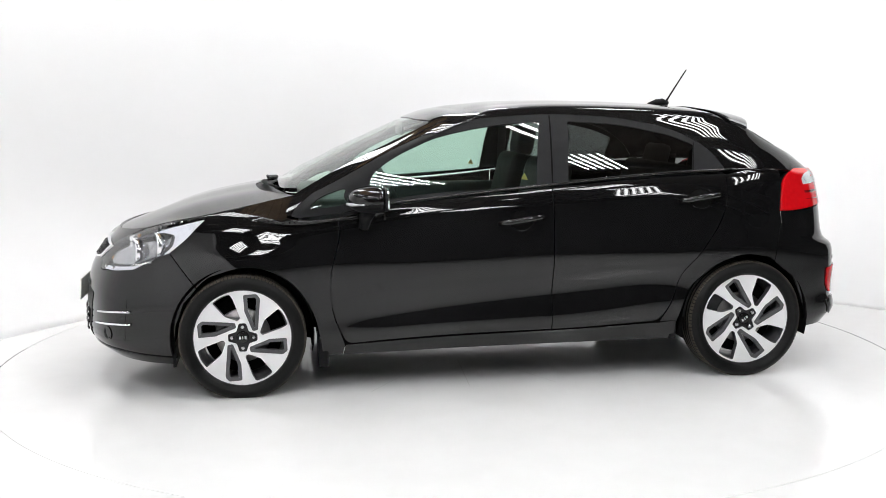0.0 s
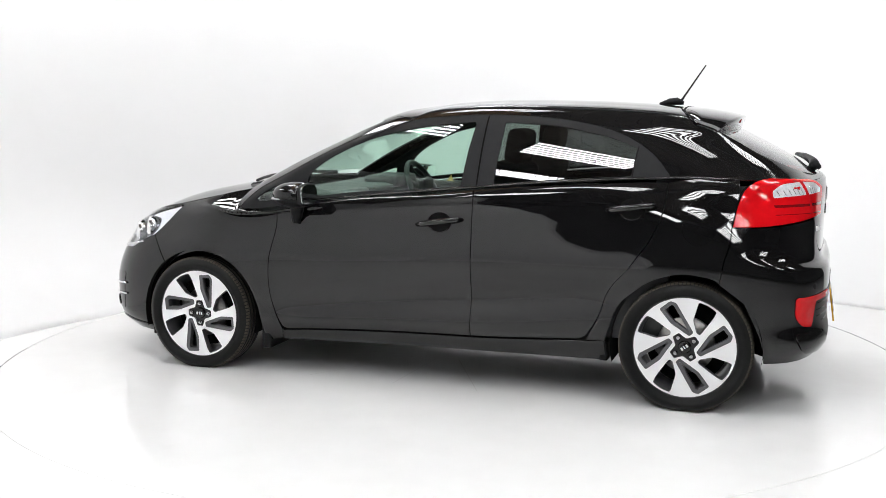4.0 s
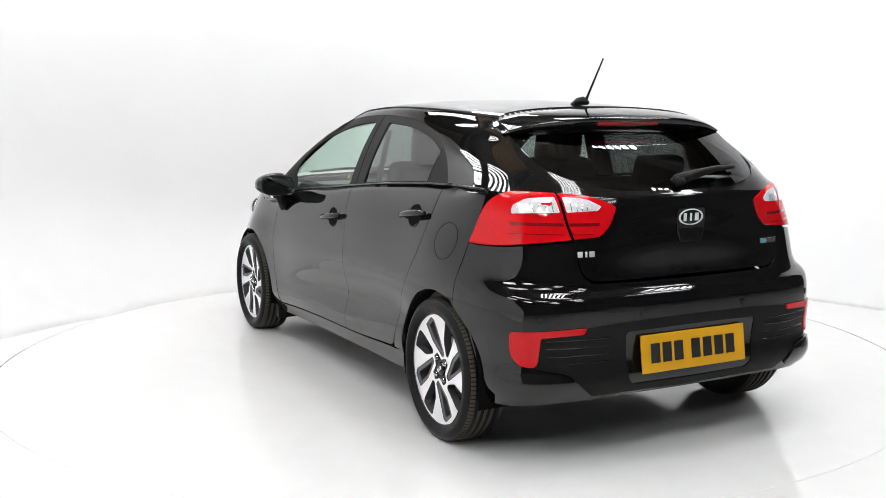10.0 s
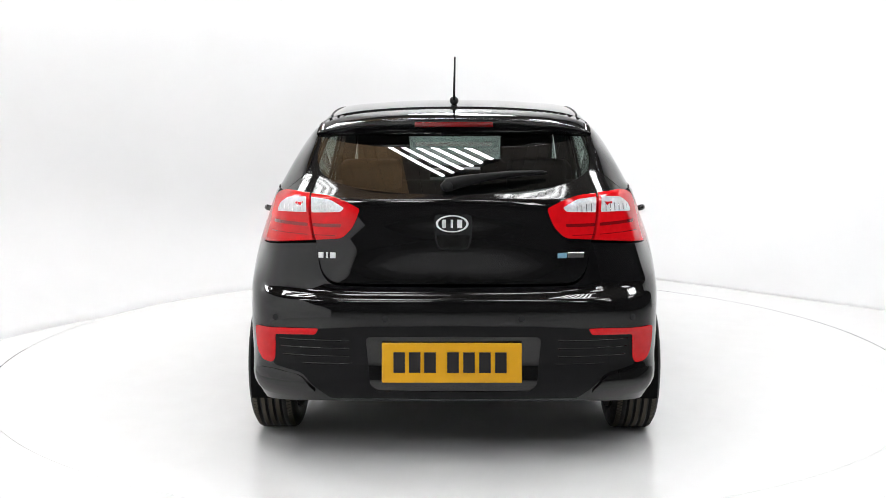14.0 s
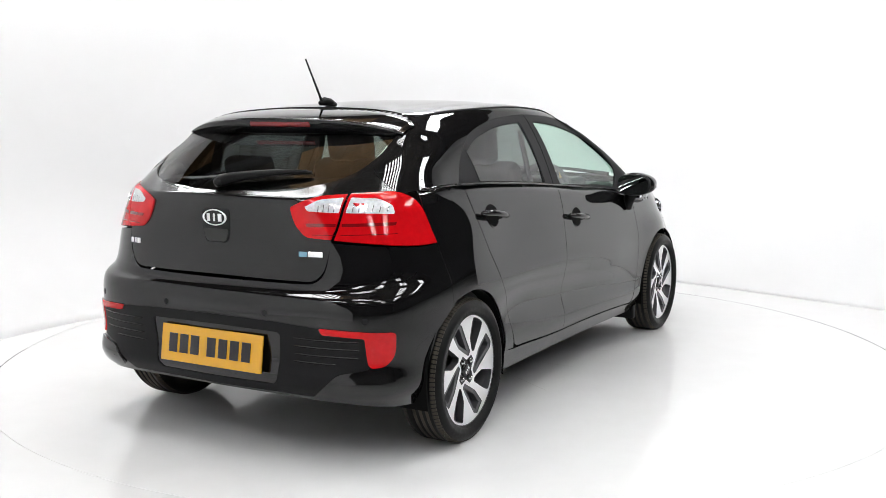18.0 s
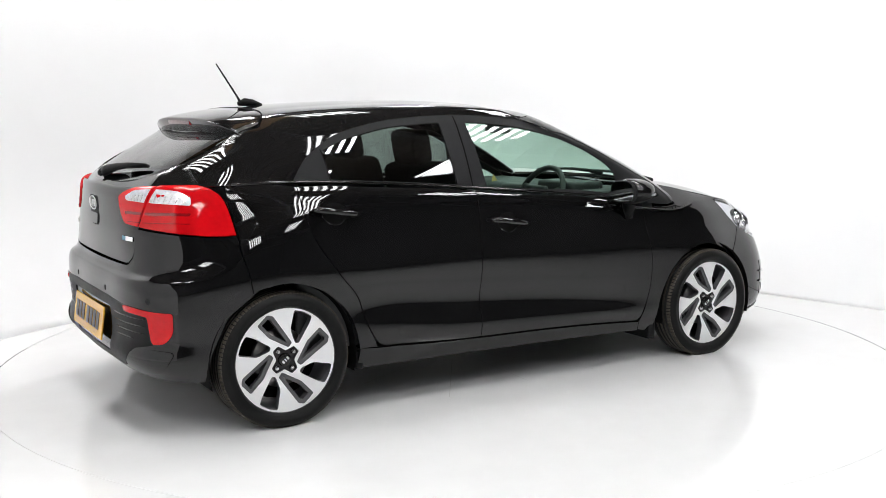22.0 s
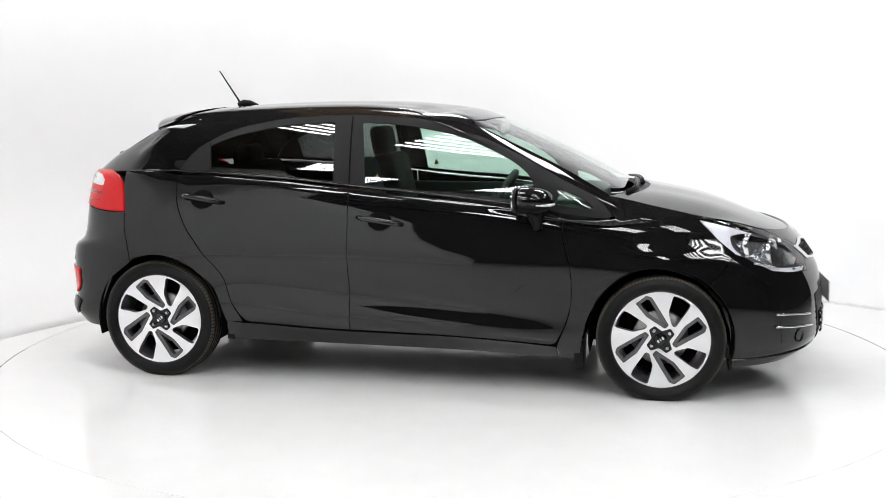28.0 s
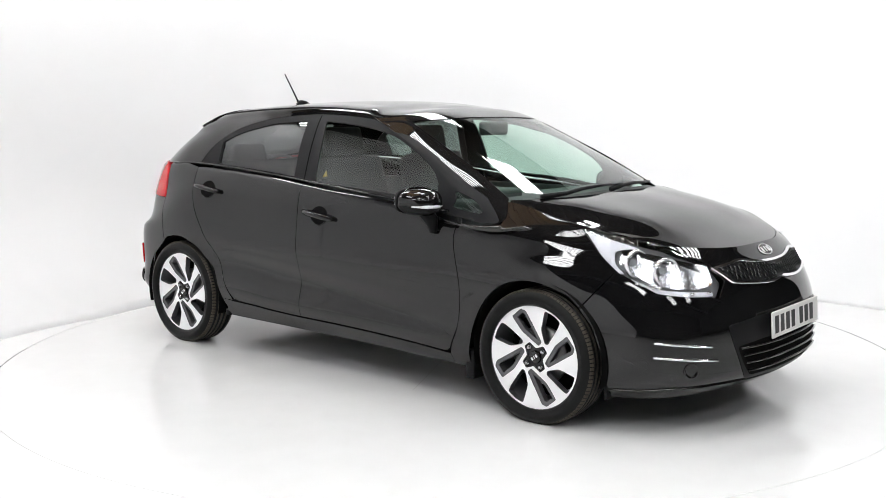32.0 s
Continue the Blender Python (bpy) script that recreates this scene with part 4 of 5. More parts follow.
def emblem_at(name, p, n, w, h):
    """An oval badge: chrome rim on black with three plain bars."""
    m = Matrix.Translation(Vector(p) + Vector(n) * .002) @ Vector(n).to_track_quat("Z", "Y").to_matrix().to_4x4()
    v, f = lathe([(1.0, .0), (1.0, .003), (.93, .005), (.86, .003), (.86, .001)], 40, "z")
    em = part(name, ([m @ Vector((a * w, b * h, c)) for a, b, c in v], f), BADGE, car)
    v, f = lathe([(.87, .0015), (.0, .002)], 40, "z")
    part("field", ([m @ Vector((a * w, b * h, c)) for a, b, c in v], f), GLOSS, em)
    for x, ww in ((-.5, .24), (-.02, .14), (.46, .30)):
        bm = box(x * w, 0, .003, ww * w, h * .95, .003, .0006, 1)
        bm.transform(m)
        part("badge_bar", bm, BADGE, em, smooth=False)


def build_tail():
    # satin insert with grooves
    ins = mirrored_rear(LOWER.outline([("r", 0, .576), ("r", .30, .573), ("r", .52, .562, .01), ("r", .70, .545), ("r", .705, .41, .02), ("r", .58, .385, .03), ("r", .52, .325, .03), ("r", .475, .288, .01), ("r", 0, .284)]))
    recess = mirrored_rear(LOWER.outline([("r", 0, .535), ("r", .335, .532, .02), ("r", .318, .34, .03), ("r", .29, .318, .01), ("r", 0, .316)]))
    insert = skin_piece("bumper_insert", LOWER, ins, PLASTIC, car, holes=[recess], lift=.004, gap=0, rim=.005, label="satin black rear bumper insert with grooves")
    skin_piece("plate_recess", LOWER, recess, PLASTIC, insert, lift=-.016, gap=-.002, rim=0)
    for side in (1, -1):
        for z, y0, y1 in ((.518, .40, .67), (.487, .40, .665), (.455, .40, .66), (.425, .39, .58)):
            strip_on("groove", LOWER, [(y0 + (y1 - y0) * w, z) for w in np.linspace(0, 1, 6)], GLOSS, insert, side, .0022, .004, kind="r")
        ref = LOWER.outline([("r", .776, .552, .02), ("r", .515, .562, .004), ("r", .528, .540, .006), ("r", .688, .532, .010), ("r", .694, .43, .012), ("r", .706, .414, .01), ("r", .745, .418, .02), ("r", .772, .46, .03)])
        skin_piece("rear_reflector", LOWER, ref, REDLENS, car, side, lift=.008, gap=0, rim=.008, step=.02, label="red corner reflector")
        winglet = LOWER.outline([("r", .78, .385, .03), ("r", .70, .392, .03), ("r", .585, .376, .03), ("r", .525, .315, .03), ("r", .56, .285, .02), ("r", .74, .30, .03)])
        skin_piece("bumper_winglet", LOWER, winglet, GLOSS, car, side, lift=.010, gap=0, rim=.012)
        for y, z in ((.259, .602), (.69, .597)):
            s_, t_ = LOWER.find("r", y, z)
            p, n = LOWER.point([s_], [t_])[0], LOWER.normal([s_], [t_])[0]
            m = Matrix.Translation((p[0], side * p[1], p[2])) @ Vector((n[0], side * n[1], n[2])).to_track_quat("Z", "Y").to_matrix().to_4x4()
            v, f = lathe([(.013, -.001), (.0125, .001), (.010, .0015), (.0, .0012)], 20, "z")
            part("parking_sensor", ([m @ Vector(a) for a in v], f), TRIM, car)
    # yellow plate, dark bars for its characters
    tilt = pose(0, 0, 0, 0, 8, 0)
    plate = part("number_plate", box(-1.921, .006, .436, .008, .533, .152, .004, 2, tilt), YELLOW, car, "yellow rear number plate with dark characters", smooth=False)
    for k, y in enumerate((.2285, .170, .1115, .024, -.0365, -.097, -.1575)):
        part("character_bar", box(-1.9265, y - .023, .438, .002, .044, .078, 0, 1, tilt), INK, plate, smooth=False)
    part("maker_bar", box(-1.9185, .0, .375, .002, .10, .004, 0, 1, tilt), INK, plate, smooth=False)
    # badges
    s_, t_ = LOWER.find("r", .004, .963)
    p, n = LOWER.point([s_], [t_])[0], LOWER.normal([s_], [t_])[0]
    rec = mirrored_rear(LOWER.outline([("r", 0, .998), ("r", .072, .998, .015), ("r", .070, .90, .02), ("r", .055, .862, .02), ("r", 0, .862)]))
    skin_piece("latch_recess", LOWER, rec, TRIM, car, lift=.0005, gap=0, rim=0)
    handle = mirrored_rear(LOWER.outline([("r", 0, .918), ("r", .064, .918, .006), ("r", .054, .868, .02), ("r", 0, .866)]))
    skin_piece("tailgate_handle", LOWER, handle, GLOSS, car, lift=.004, gap=0, rim=.008)
    emblem_at("tail_badge", p, n, .062, .033)
    model = None
    for k, (y, w) in enumerate(((.508, .020), (.484, .008), (.461, .022))):
        s_, t_ = LOWER.find("r", y, .838)
        p, n = LOWER.point([s_], [t_])[0], LOWER.normal([s_], [t_])[0]
        bm = box(0, 0, .002, w, .022, .004, .001, 1)
        bm.transform(Matrix.Translation(p) @ Vector(n).to_track_quat("Z", "Y").to_matrix().to_4x4())
        ob = part("model_badge" if model is None else "badge_bar", bm, BADGE, model or car, smooth=False)
        model = model or ob
    eco = None
    for y, w, mat in ((.415, .036, BLUE), (.468, .064, SILVER)):
        s_, t_ = LOWER.find("r", y, .838)
        p, n = LOWER.point([s_], [t_])[0] * (1, -1, 1), LOWER.normal([s_], [t_])[0] * (1, -1, 1)
        bm = box(0, 0, .0015, w, .020, .003, .001, 1)
        bm.transform(Matrix.Translation(p) @ Vector(n).to_track_quat("Z", "Y").to_matrix().to_4x4())
        ob = part("trim_badge" if eco is None else "badge_bar", bm, mat, eco or car, smooth=False)
        eco = eco or ob
    # roof spoiler
    ny, verts, faces = 41, [], []
    prof_n = 10
    for i in range(ny):
        y = -.578 + 1.156 * i / (ny - 1)
        a = abs(y) / .578
        x_tip, z_tip = -1.462 + .085 * a ** 3.5, 1.353 - .058 * a ** 3.5
        x_root, z_root = -1.195 - .085 * a ** 5, 1.4005 - .036 * a ** 2.2 - .038 * a ** 10
        z_lip = 1.290 - .018 * a ** 3
        prof = [(x_root, z_root - .006), (x_root - .004, z_root), (.65 * x_root + .35 * x_tip, .65 * z_root + .35 * z_tip + .005 * (1 - a ** 4)), (.3 * x_root + .7 * x_tip, .3 * z_root + .7 * z_tip + .005 * (1 - a ** 4)),
                (x_tip + .012, z_tip + .002), (x_tip, z_tip - .003), (x_tip - .001, z_tip - .009), (x_tip + .012, .5 * z_tip + .5 * z_lip), (x_tip + .020, z_lip), (x_tip + .06, z_lip + .004)]
        verts += [(px, y, pz) for px, pz in prof]
    for i in range(ny - 1):
        for k in range(prof_n - 1):
            a = i * prof_n + k
            faces.append((a, a + 1, a + prof_n + 1, a + prof_n))
    faces.append(tuple(range(prof_n)))
    faces.append(tuple(range((ny - 1) * prof_n, ny * prof_n))[::-1])
    spoiler = part("roof_spoiler", (verts, faces), PAINT, car)
    part("high_brake_lamp", box(-1.451, 0, 1.330, .016, .326, .026, .008, 3, pose(0, 0, 0, 0, -14, 0)), REDDARK, spoiler)
    # wiper
    wiper = part("rear_wiper", tube_mesh([(-1.80, .035, 1.092), (-1.812, .02, 1.106), (-1.808, -.03, 1.118), (-1.790, -.12, 1.132), (-1.765, -.22, 1.143), (-1.722, -.35, 1.149)], [.020, .027, .023, .017, .013, .006], 12), PLASTIC, car)
    part("wiper_blade", tube_mesh([(-1.79, -.02, 1.116), (-1.765, -.16, 1.131), (-1.717, -.365, 1.144)], .007, 8), RUBBER, wiper)
    part("wiper_cap", lathe_at((-1.828, .022, 1.105), (-.8, 0, .6), [(.022, -.01), (.021, .006), (.014, .012), (.0, .013)]), PLASTIC, wiper)


def build_sides():
    for side in (1, -1):
        # door handles
        for (x0, z0), (x1, z1), door in (((.022, .825), (-.205, .857), "front"), ((-.918, .920), (-1.14, .946), "rear")):
            mid = ((x0 + x1) / 2, (z0 + z1) / 2)
            cup = [("s", mid[0] + .062 * math.cos(w), mid[1] - .002 + .050 * math.sin(w)) for w in np.linspace(0, 2 * math.pi, 18, endpoint=False)]
            # flat matt black patch on the door, standing in for shade inside the cup
            c = skin_piece("handle_cup_shade", LOWER, LOWER.outline(cup), UNDER, car, side, lift=.0012, gap=0, rim=0, step=.02)
            strip_on("cup_edge", LOWER, [(mid[0] + .055 * math.cos(w), mid[1] - .002 + .048 * math.sin(w)) for w in np.linspace(-2.6, -.5, 10)], PAINT, c, side, .003, .001)
            path, rad = [], []
            for w in np.linspace(0, 1, 9):
                s_, t_ = LOWER.find("s", x0 + (x1 - x0) * w, z0 + (z1 - z0) * w)
                q, m = LOWER.point([s_], [t_])[0], LOWER.normal([s_], [t_])[0]
                path.append(tuple((q + m * (.012 + .026 * math.sin(math.pi * w) ** .5)) * (1, side, 1)))
                rad.append(.010 + .005 * math.sin(math.pi * w) ** .4)
            part("door_handle", tube_mesh(path, rad, 12), PAINT, car)
        # mirror on its foot
        v, f = [], []
        nu, nv = 28, 16
        for i in range(nv + 1):
            w = math.pi * i / nv
            for k in range(nu):
                u = 2 * math.pi * k / nu
                cx, cy, cz = math.sin(w) * math.cos(u), math.cos(w), math.sin(w) * math.sin(u)
                px = .137 * math.copysign(abs(cx) ** .85, cx)
                px = px if cx > 0 else px * .40
                pz = .066 * math.copysign(abs(cz) ** .8, cz) * (1 - .12 * cy)
                v.append((.638 + px, side * (.897 + .106 * cy), .962 + pz))
        for i in range(nv):
            for k in range(nu):
                l = (k + 1) % nu
                q = (i * nu + k, i * nu + l, (i + 1) * nu + l, (i + 1) * nu + k)
                f.append(q if side < 0 else q[::-1])
        up = [q for q in f if sum(v[j][2] for j in q) / 4 > .947]
        down = [q for q in f if sum(v[j][2] for j in q) / 4 <= .947]
        mirror = part("door_mirror", (v, up), PAINT, car, label="gloss black door mirror with a clear indicator strip")
        part("lower_shell", (v, down), PLASTIC, mirror)
        loop = []
        for k in range(40):
            w = 2 * math.pi * k / 40
            c_, s_ = math.cos(w), math.sin(w)
            loop.append((.084 * math.copysign(abs(c_) ** .7, c_), .051 * math.copysign(abs(s_) ** .7, s_)))
        for nm, grow, x0, mat in (("mirror_rim", 1.14, .5900, TRIM), ("mirror_glass", 1.04, .5815, MIRROR)):
            v2, f2 = [], []
            for x in (x0 + .012, x0):
                v2 += [(x + .05 * b * .3, side * (.895 + a * grow), .962 + b * grow) for a, b in loop]
            f2 = [(k, (k + 1) % 40, 40 + (k + 1) % 40, 40 + k) for k in range(40)] + [tuple(range(40, 80))]
            part(nm, (v2, f2), mat, mirror, smooth=False)
        part("indicator", tube_mesh([(.700, side * .994, .945), (.757, side * .955, .944), (.774, side * .897, .943), (.757, side * .842, .942)], [.003, .008, .008, .004], 8), WHITELENS, mirror)
        part("mirror_foot", tube_mesh([(.66, side * .865, .92), (.685, side * .835, .87), (.695, side * .825, .815)], [.035, .034, .024], 12), PLASTIC, mirror)
        # belt moulding below the windows
        strip_on("belt_moulding", UPPER, [(x, z + .004) for x, z in ((.75, .910), (.62, .921), (.385, .946), (.15, .97), (-.08, .992), (-.3, 1.012), (-.5, 1.03), (-.7, 1.045), (-.9, 1.058), (-1.05, 1.066), (-1.18, 1.07), (-1.225, 1.0715))], GLOSS, car, side, .006, .001)
        # added strip that closes the gap between the cabin and lower skins
        strip_on("quarter_gap_filler", UPPER, [(-1.08, 1.0625), (-1.13, 1.065), (-1.18, 1.067), (-1.24, 1.073), (-1.32, 1.075), (-1.40, 1.074), (-1.47, 1.072)], PAINT, car, side, .007, -.003)
        # pillar joint between the doors
        path = UPPER.outline([("s", -.258, 1.01), ("s", -.266, 1.01), ("s", -.285, 1.357), ("s", -.277, 1.357)])
        skin_piece("pillar_joint", UPPER, path, UNDER, car, side, lift=-.0012, gap=0, rim=0, step=.05)
        path = UPPER.outline([("s", -1.012, 1.075), ("s", -1.017, 1.075), ("s", -1.037, 1.215), ("s", -1.032, 1.215)])
        skin_piece("window_joint", UPPER, path, UNDER, car, side, lift=-.001, gap=0, rim=0, step=.05)
        # rear mud guard
        part("splash_flap", box(-.905, side * .70, .248, .04, .20, .09, .008), PLASTIC, car)
    # fuel flap on the left
    groove = [("s", -1.334 + .075 * math.cos(w), .855 + .075 * math.sin(w)) for w in np.linspace(0, 2 * math.pi, 40, endpoint=False)]
    inner = [("s", -1.334 + .0732 * math.cos(w), .855 + .0732 * math.sin(w)) for w in np.linspace(0, 2 * math.pi, 40, endpoint=False)]
    skin_piece("fuel_flap_joint", LOWER, LOWER.outline(groove), UNDER, car, 1, holes=[LOWER.outline(inner)], lift=.0008, gap=0, rim=0, step=.04)


def build_top():
    # aerial
    base = [(-1.03, 0, 1.412), (-1.08, 0, 1.424), (-1.12, 0, 1.427), (-1.155, 0, 1.418)]
    v, f = tube_mesh(base, [.008, .018, .020, .010], 12)
    aerial = part("aerial", (v, f), PLASTIC, car, "black roof aerial")
    part("aerial_mast", tube_mesh([(-1.14, 0, 1.425), (-1.155, 0, 1.45), (-1.262, -.004, 1.612)], [.008, .0055, .0035], 8), PLASTIC, aerial)
    # front wipers
    reach = UPPER.sk[3]
    for u0, u1 in ((-.80, .02), (-.05, .72)):
        rest = []
        for w, lift in ((0, .004), (.25, .014), (.5, .016), (.75, .014), (1, .010)):
            u = (u0 + (u1 - u0) * w) * reach
            q, m = UPPER.point([u], [.004 + .022 * w])[0], UPPER.normal([u], [.02])[0]
            rest.append((q[0] + m[0] * lift + .055, q[1] + m[1] * lift, q[2] + m[2] * lift - .016))
        w_ = part("front_wiper", tube_mesh(rest, [.014, .011, .009, .007, .005], 8), PLASTIC, car)
        part("wiper_blade", tube_mesh([(p[0] - .012, p[1] + .02, p[2] - .002) for p in rest[1:]], .006, 6), RUBBER, w_)
    # joint of tailgate and roof
    path = []
    for y in np.linspace(-.572, .572, 33):
        a = abs(y) / .578
        path.append((-1.193 - .085 * a ** 5, y, 1.3995 - .036 * a ** 2.2 - .038 * a ** 10))
    part("roof_joint", tube_mesh(path, .003, 6), UNDER, car)
    for side in (1, -1):
        ditch = [tuple(UPPER.point([s_], [UPPER.tk[4] + .003])[0] * (1, side, 1)) for s_ in np.linspace(UPPER.sk[4], UPPER.sk[10], 30)]
        part("roof_moulding", tube_mesh(ditch, .005, 8), TRIM, car)


def build_cabin():
    wheel = []
    m = pose(.44, -.37, .90, 0, -62, 0)
    for k in range(32):
        w = 2 * math.pi * k / 32
        wheel.append(tuple(m @ Vector((.185 * math.cos(w), .185 * math.sin(w), 0))))
    st = part("steering_wheel", tube_mesh(wheel, .016, 10, True), DASH, car)
    for w in (0.4, math.pi - .4, -math.pi / 2):
        part("wheel_spoke", tube_mesh([tuple(m @ Vector((0, 0, -.01))), tuple(m @ Vector((.18 * math.sin(w), .18 * math.cos(w), 0)))], .016, 8), DASH, st)
    part("airbag_boss", box(.43, -.37, .895, .05, .16, .15, .02, 3), DASH, st)
    part("inner_mirror", box(.42, .0, 1.285, .03, .24, .075, .02, 3), DASH, car)
    part("instrument_hood", box(.66, -.37, .955, .22, .34, .07, .03, 3), DASH, car)
    part("centre_stack", box(.60, 0, .80, .12, .30, .30, .03, 3), DASH, car)
    part("centre_tunnel", box(.1, 0, .42, 1.0, .22, .22, .04, 3), DASH, car)
    for y in (-.62, .62, -.1, .1):
        vent = part("air_vent", box(.565, y, .87, .02, .13, .06, .012), GLOSS, car)
        for z in (.855, .87, .885):
            part("vent_slat", box(.553, y, z, .008, .11, .004), DASH, vent, smooth=False)
    for side in (1, -1):
        part("belt_strap", box(-.30, side * .665, 1.02, .05, .01, .55, .003, 1, pose(0, 0, 0, side * 14, 0, 0)), CLOTH, car)
        for dy in (-.06, .06):
            part("headrest_post", tube_mesh([(-.35, side * .37 + dy, 1.04), (-.37, side * .37 + dy, 1.15)], .007, 8), DARKMETAL, car)
        tag = UPPER.outline([("s", -.140, 1.040), ("s", -.104, 1.044), ("s", -.123, 1.076)])
        skin_piece("warning_label", UPPER, tag, TAG, car, side, lift=-.012, gap=0, rim=0, label="small yellow triangular label on the glass")


build_nose()
build_tail()
build_sides()
build_top()
build_cabin()

# ---- studio: white backdrop and floor in a dark hall ----
def ring_sheet(r0, r1, z, n=160):
    v, f = [], []
    for k in range(n):
        w = 2 * math.pi * k / n
        v += [(r0 * math.cos(w), r0 * math.sin(w), z), (r1 * math.cos(w), r1 * math.sin(w), z)]
    for k in range(n):
        a, b = 2 * k, 2 * ((k + 1) % n)
        f.append((a, a + 1, b + 1, b))
    return v, f


R_TABLE = 2.502
turntable = part("turntable", lathe([(0.0, 0.0), (1.2, 0.0), (R_TABLE - .006, 0.0), (R_TABLE - .004, -.002), (R_TABLE - .004, -.05)], 160, "z"), TABLE, smooth=False)
tagged(turntable, "white painted round turntable set flush in the floor", "turntable")
for k in range(12):
    w = 2 * math.pi * k / 12 + .1
    a, b = Vector((.25 * math.cos(w), .25 * math.sin(w), .0006)), Vector(((.8 + .1 * (k % 3)) * math.cos(w), (.8 + .1 * (k % 3)) * math.sin(w), .0006))
    n = Vector((-math.sin(w), math.cos(w), 0)) * .0014
    part("deck_joint", ([a - n, b - n, b + n, a + n], [(0, 1, 2, 3)]), SEAM, turntable, smooth=False)

FLOOR_R = 6.9
floor = part("floor", ring_sheet(R_TABLE - .001, FLOOR_R, 0.0), FLOOR, smooth=False)
tagged(floor, "glossy white painted studio floor", "floor", kind="structure")
# unseen grey ring, added so the floor edge fades in the car's reflections
fade_ring = part("floor_fade_ring", ring_sheet(FLOOR_R, FLOOR_R + .9, -.002), FADEFLOOR, smooth=False)
tagged(fade_ring, "added grey ring that softens the floor edge in reflections", "floor", kind="structure")
hall_floor = part("ground", ring_sheet(FLOOR_R + .9, 16.0, -.004), CONCRETE, smooth=False)
tagged(hall_floor, "grey concrete floor of the hall", "floor", kind="structure")
pit = part("pit", ring_sheet(R_TABLE - .05, R_TABLE + .05, -.05), SEAM, smooth=False)
tagged(pit, "dark gap round the turntable", "gap", kind="structure")


def ease(u):
    u = max(0.0, min(1.0, u))
    return u * u * (3 - 2 * u)


def build_backdrop():
    """One curved white wall behind the turntable: straight on the right with a hard foot, a wide cove at its left."""
    plan = [(3.65, .47), (3.12, 1.0), (2.86, 1.26), (2.6, 1.52), (2.0, 2.12), (1.45, 2.62), (.8, 3.0), (0, 3.15), (-.8, 3.02), (-1.6, 2.72), (-2.35, 2.35), (-2.95, 1.9), (-3.4, 1.3), (-3.75, .6), (-4.0, -.2), (-4.1, -.9)]
    LEAN = .80
    verts, faces = [], []
    cols = []
    for i in range(len(plan) - 1):
        p0, p1, p2, p3 = (np.array(plan[min(max(i + d, 0), len(plan) - 1)]) for d in (-1, 0, 1, 2))
        for k in range(12):
            u = k / 12
            cols.append(.5 * ((2 * p1) + (p2 - p0) * u + (2 * p0 - 5 * p1 + 4 * p2 - p3) * u * u + (3 * p1 - p0 - 3 * p2 + p3) * u ** 3))
    n = 26
    for j, c in enumerate(cols):
        w = j / (len(cols) - 1)
        cove = max(.004, min(1.1 * ease((w - .37) / .36), np.linalg.norm(c) - R_TABLE - .03))
        inward = -c / np.linalg.norm(c)
        u = ease((w - .24) / .36)
        for k in range(n):
            h = 3.7 * (k / (n - 1)) ** 1.6
            # towards its right end the sheet leans back from a hard foot, added to light it evenly
            lean = -LEAN * (min(h, 1.4) - min(h, 1.4) ** 2 / 2.8)
            bend = cove - math.sqrt(max(0.0, cove * cove - (cove - h) ** 2)) if h < cove else 0.0
            d = lean * (1 - u) + bend * u
            verts.append((c[0] + inward[0] * d, c[1] + inward[1] * d, h + .001))
    for j in range(len(cols) - 1):
        for k in range(n - 1):
            a = j * n + k
            faces.append((a, a + 1, a + n + 1, a + n))
    ob = part("backdrop", (verts, faces), WALL)
    mod = ob.modifiers.new("thick", "SOLIDIFY")
    mod.thickness, mod.offset = .10, -1.0
    return tagged(ob, "curved plain white studio backdrop", "backdrop", kind="structure")


build_backdrop()


def build_side_screen():
    """The white sheet goes on past the left of the camera, its foot tightening and its far end cut off at a slant."""
    plan = [(-4.09, -.80), (-4.2, -1.7), (-4.12, -2.5), (-3.85, -3.3), (-3.4, -4.0), (-2.8, -4.6), (-2.2, -5.06), (-1.5, -5.52)]
    verts, faces, n, fine = [], [], 26, 6
    cols = []
    for i in range(len(plan) - 1):
        p0, p1, p2, p3 = (np.array(plan[min(max(i + d, 0), len(plan) - 1)]) for d in (-1, 0, 1, 2))
        for k in range(fine + (i == len(plan) - 2)):
            u = k / fine
            cols.append(.5 * ((2 * p1) + (p2 - p0) * u + (2 * p0 - 5 * p1 + 4 * p2 - p3) * u * u + (3 * p1 - p0 - 3 * p2 + p3) * u ** 3))
    for j, c in enumerate(cols):
        w = j / (len(cols) - 1)
        top = 3.7 + .3 * ease(w * 2) - 3.5 * max(0.0, (w - .60) / .40)
        cove = 1.1 - .6 * ease(w * 2)
        out = c / np.linalg.norm(c)
        for k in range(n):
            h = top * (k / (n - 1)) ** 1.6
            bend = cove - math.sqrt(max(0.0, cove * cove - (cove - h) ** 2)) if h < cove else 0.0
            d = .003 - bend + .35 * ease(w * 2) * (h / top) ** 2
            verts.append((c[0] + out[0] * d, c[1] + out[1] * d, .001 + h))
    for j in range(len(cols) - 1):
        for k in range(n - 1):
            a = j * n + k
            faces.append((a, a + 1, a + n + 1, a + n))
    ob = part("backdrop_wing", (verts, faces), WALL)
    mod = ob.modifiers.new("thick", "SOLIDIFY")
    mod.thickness, mod.offset = .05, -1.0
    return tagged(ob, "curved white studio screen beside the backdrop", "backdrop", kind="structure")


build_side_screen()


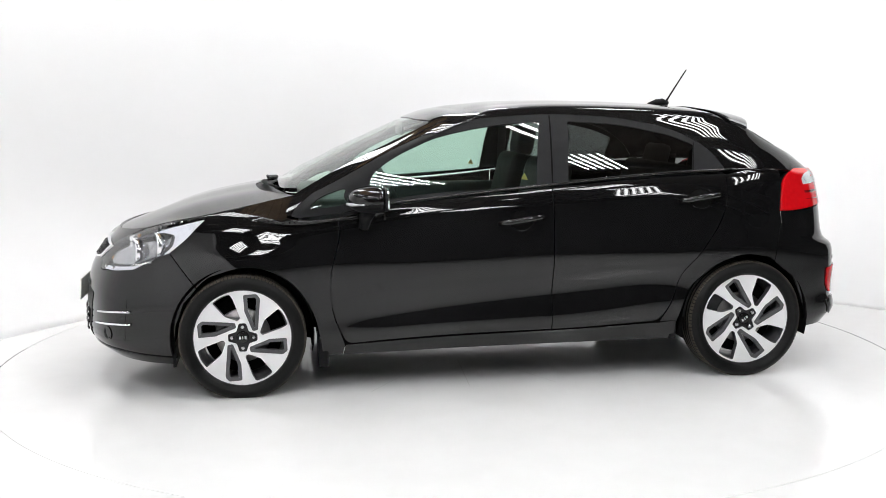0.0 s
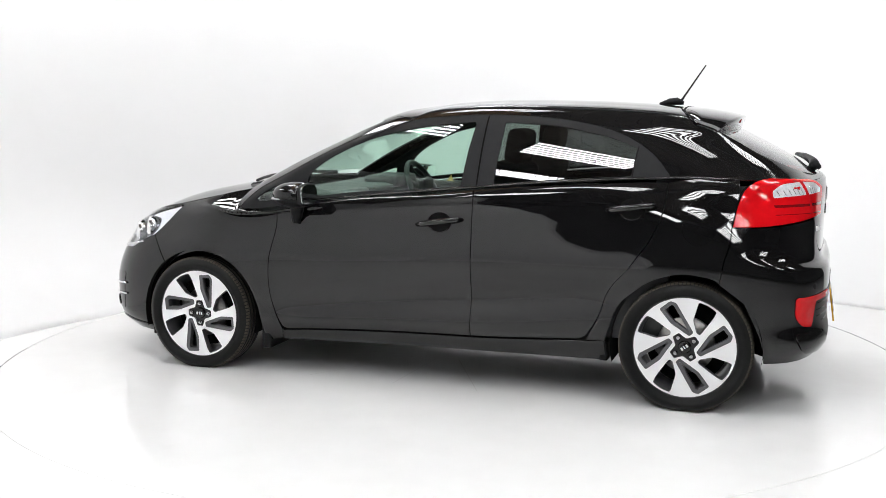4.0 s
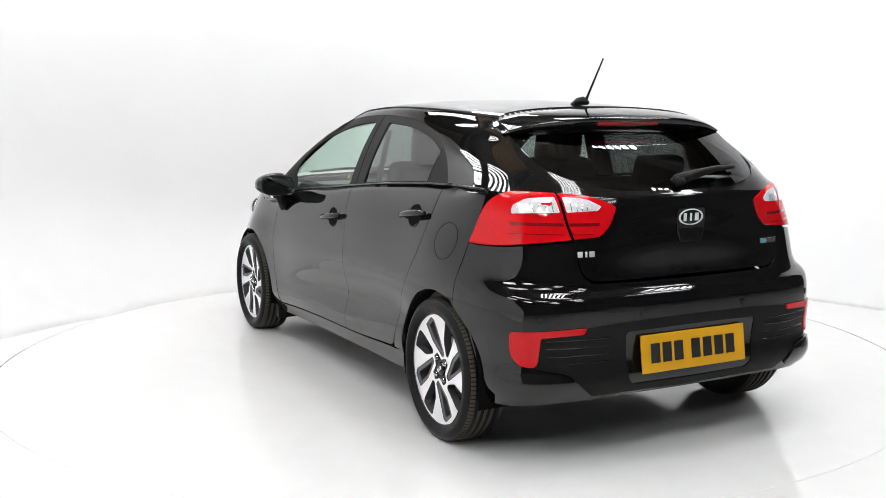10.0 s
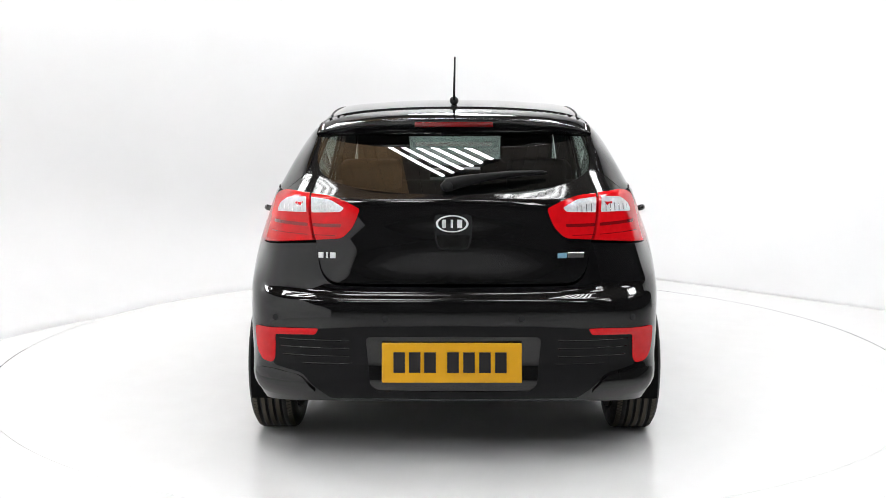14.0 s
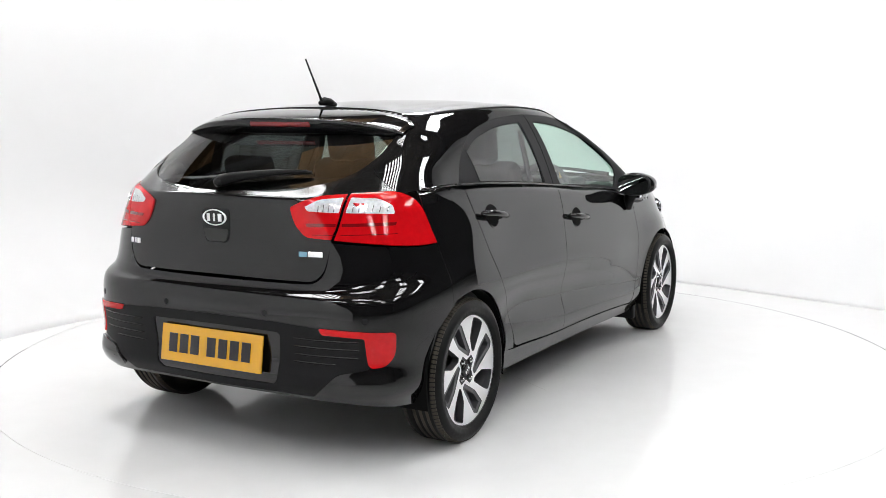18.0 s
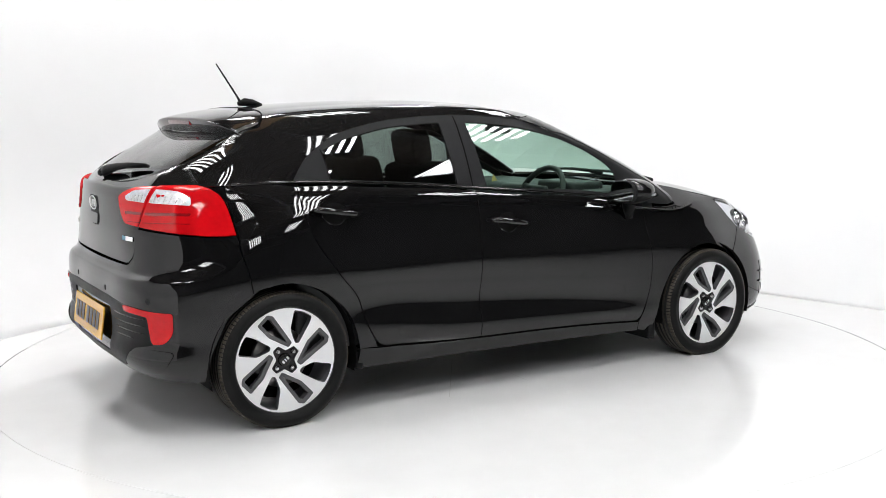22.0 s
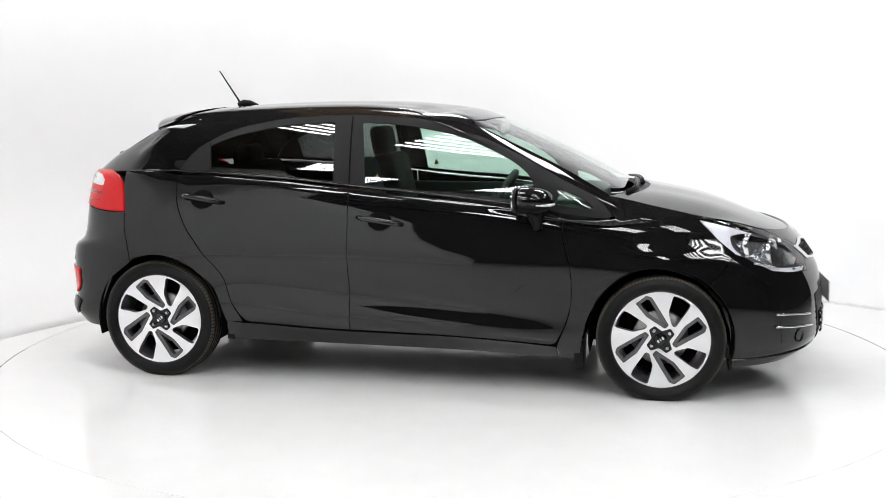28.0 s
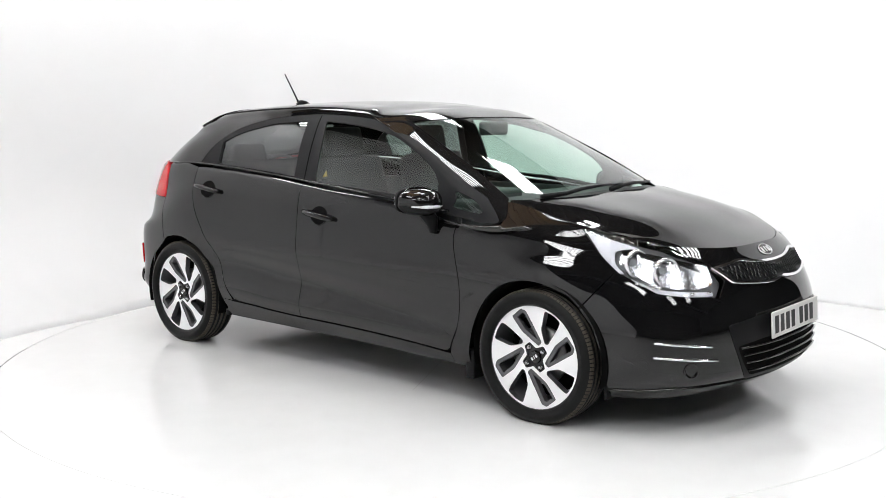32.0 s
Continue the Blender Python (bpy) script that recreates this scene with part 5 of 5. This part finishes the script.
def build_hall():
    for name, cx, cy, sx, sy in (("wall_north", 0, 9.5, 19, .2), ("wall_south", 0, -10.5, 19, .2), ("wall_east", 9.5, -.5, .2, 20), ("wall_west", -9.5, -.5, .2, 20)):
        tagged(part(name, box(cx, cy, 2.4, sx, sy, 4.8), HALLWALL, smooth=False), "dark wall of the surrounding hall", "wall", kind="structure")
    # boarded roof on steel, two short bays of it in bare pine
    for name, mat, label in (("ceiling", ROOFDARK, "dark boarded hall roof"), ("ceiling_bay", ROOFWOOD, "bay of bare brown pine boards in the hall roof")):
        bm = bmesh.new()
        for k in range(116):
            x = -9.3 + k * .161
            bay = (-1.6, 3.2) if -2.15 < x < -.45 else (2.2, 7.5) if -5.2 < x < -3.4 else None
            runs = [bay] if mat is ROOFWOOD else [(-10.4, bay[0]), (bay[1], 9.4)] if bay else [(-10.4, 9.4)]
            for run in runs:
                if run is None:
                    continue
                b2 = box(x, (run[0] + run[1]) / 2, 4.62 + .008 * (k % 3), .152, run[1] - run[0] - .004, .05)
                me = bpy.data.meshes.new("board")
                b2.to_mesh(me)
                b2.free()
                bm.from_mesh(me)
                bpy.data.meshes.remove(me)
        tagged(part(name, bm, mat, smooth=False), label, "ceiling", kind="structure")
    for y in (-7.5, -4.5, -1.5, 1.5, 4.5):
        tagged(part("roof_beam", box(0, y, 4.46, 18.8, .14, .26), STEEL, smooth=False), "dark steel roof beam under the boards", "beam", "roof beams")


build_hall()


LAMP_Z = 3.42


def build_tubes():
    """One hanging bank of six bare tubes on a slim frame."""
    lamp = new("ceiling_lamp")
    length, pitch = 1.16, .098
    for x in (-length / 2 - .02, length / 2 + .02):
        part("end_bar", box(x, 0, .012, .05, 6 * pitch + .03, .05, .008), STEEL, lamp, smooth=False)
        part("hanger", tube_mesh([(x, 0, .03), (x, 0, 4.60 - LAMP_Z)], .005, 6), STEEL, lamp)
    part("spine", box(0, 0, .045, length, .05, .03, .006), STEEL, lamp, smooth=False)
    for k in range(6):
        y = (k - 2.5) * pitch
        part("tube", tube_mesh([(-length / 2, y, 0), (length / 2, y, 0)], .019, 8), TUBE, lamp)
    return tagged(lamp, "bank of six bare fluorescent tubes hung under the hall roof", "ceiling lamp", "lamp banks")


# the banks hang in slanting rows over the turntable
bank = None
for j, cells in ((-2, (1, 2)), (-1, (-1, 0, 1, 2, 3)), (0, (-1, 0, 1, 2, 3)), (1, (-1, 0, 1, 2))):
    for i in cells:
        at = pose(-.25 + 1.25 * i + 1.6 * j, -.12 - 1.57 * i + 1.12 * j, LAMP_Z, 0, 0, -51.5)
        if bank is None:
            bank = build_tubes()
            bank.matrix_basis = at
        else:
            copy_thing(bank, at)


# ---- what moves: the turntable turns clockwise with the car ----
def angle(t):
    u = t - 16
    return -113.923 - 7.1477 * u - 0.001195 * u * u + 0.13


def motions():
    times = [0, 2, 4, 6, 8, 10, 12, 14, 16, 18, 20, 22, 24, 26, 28, 30, 32]
    walk(car, [(t, pose(0, 0, 0, 0, 0, angle(t)) @ pose(.1165, .0328, -.004, 0, 0, -170.85)) for t in times])
    walk(turntable, [(t, pose(0, 0, 0, 0, 0, angle(t))) for t in times])


motions()
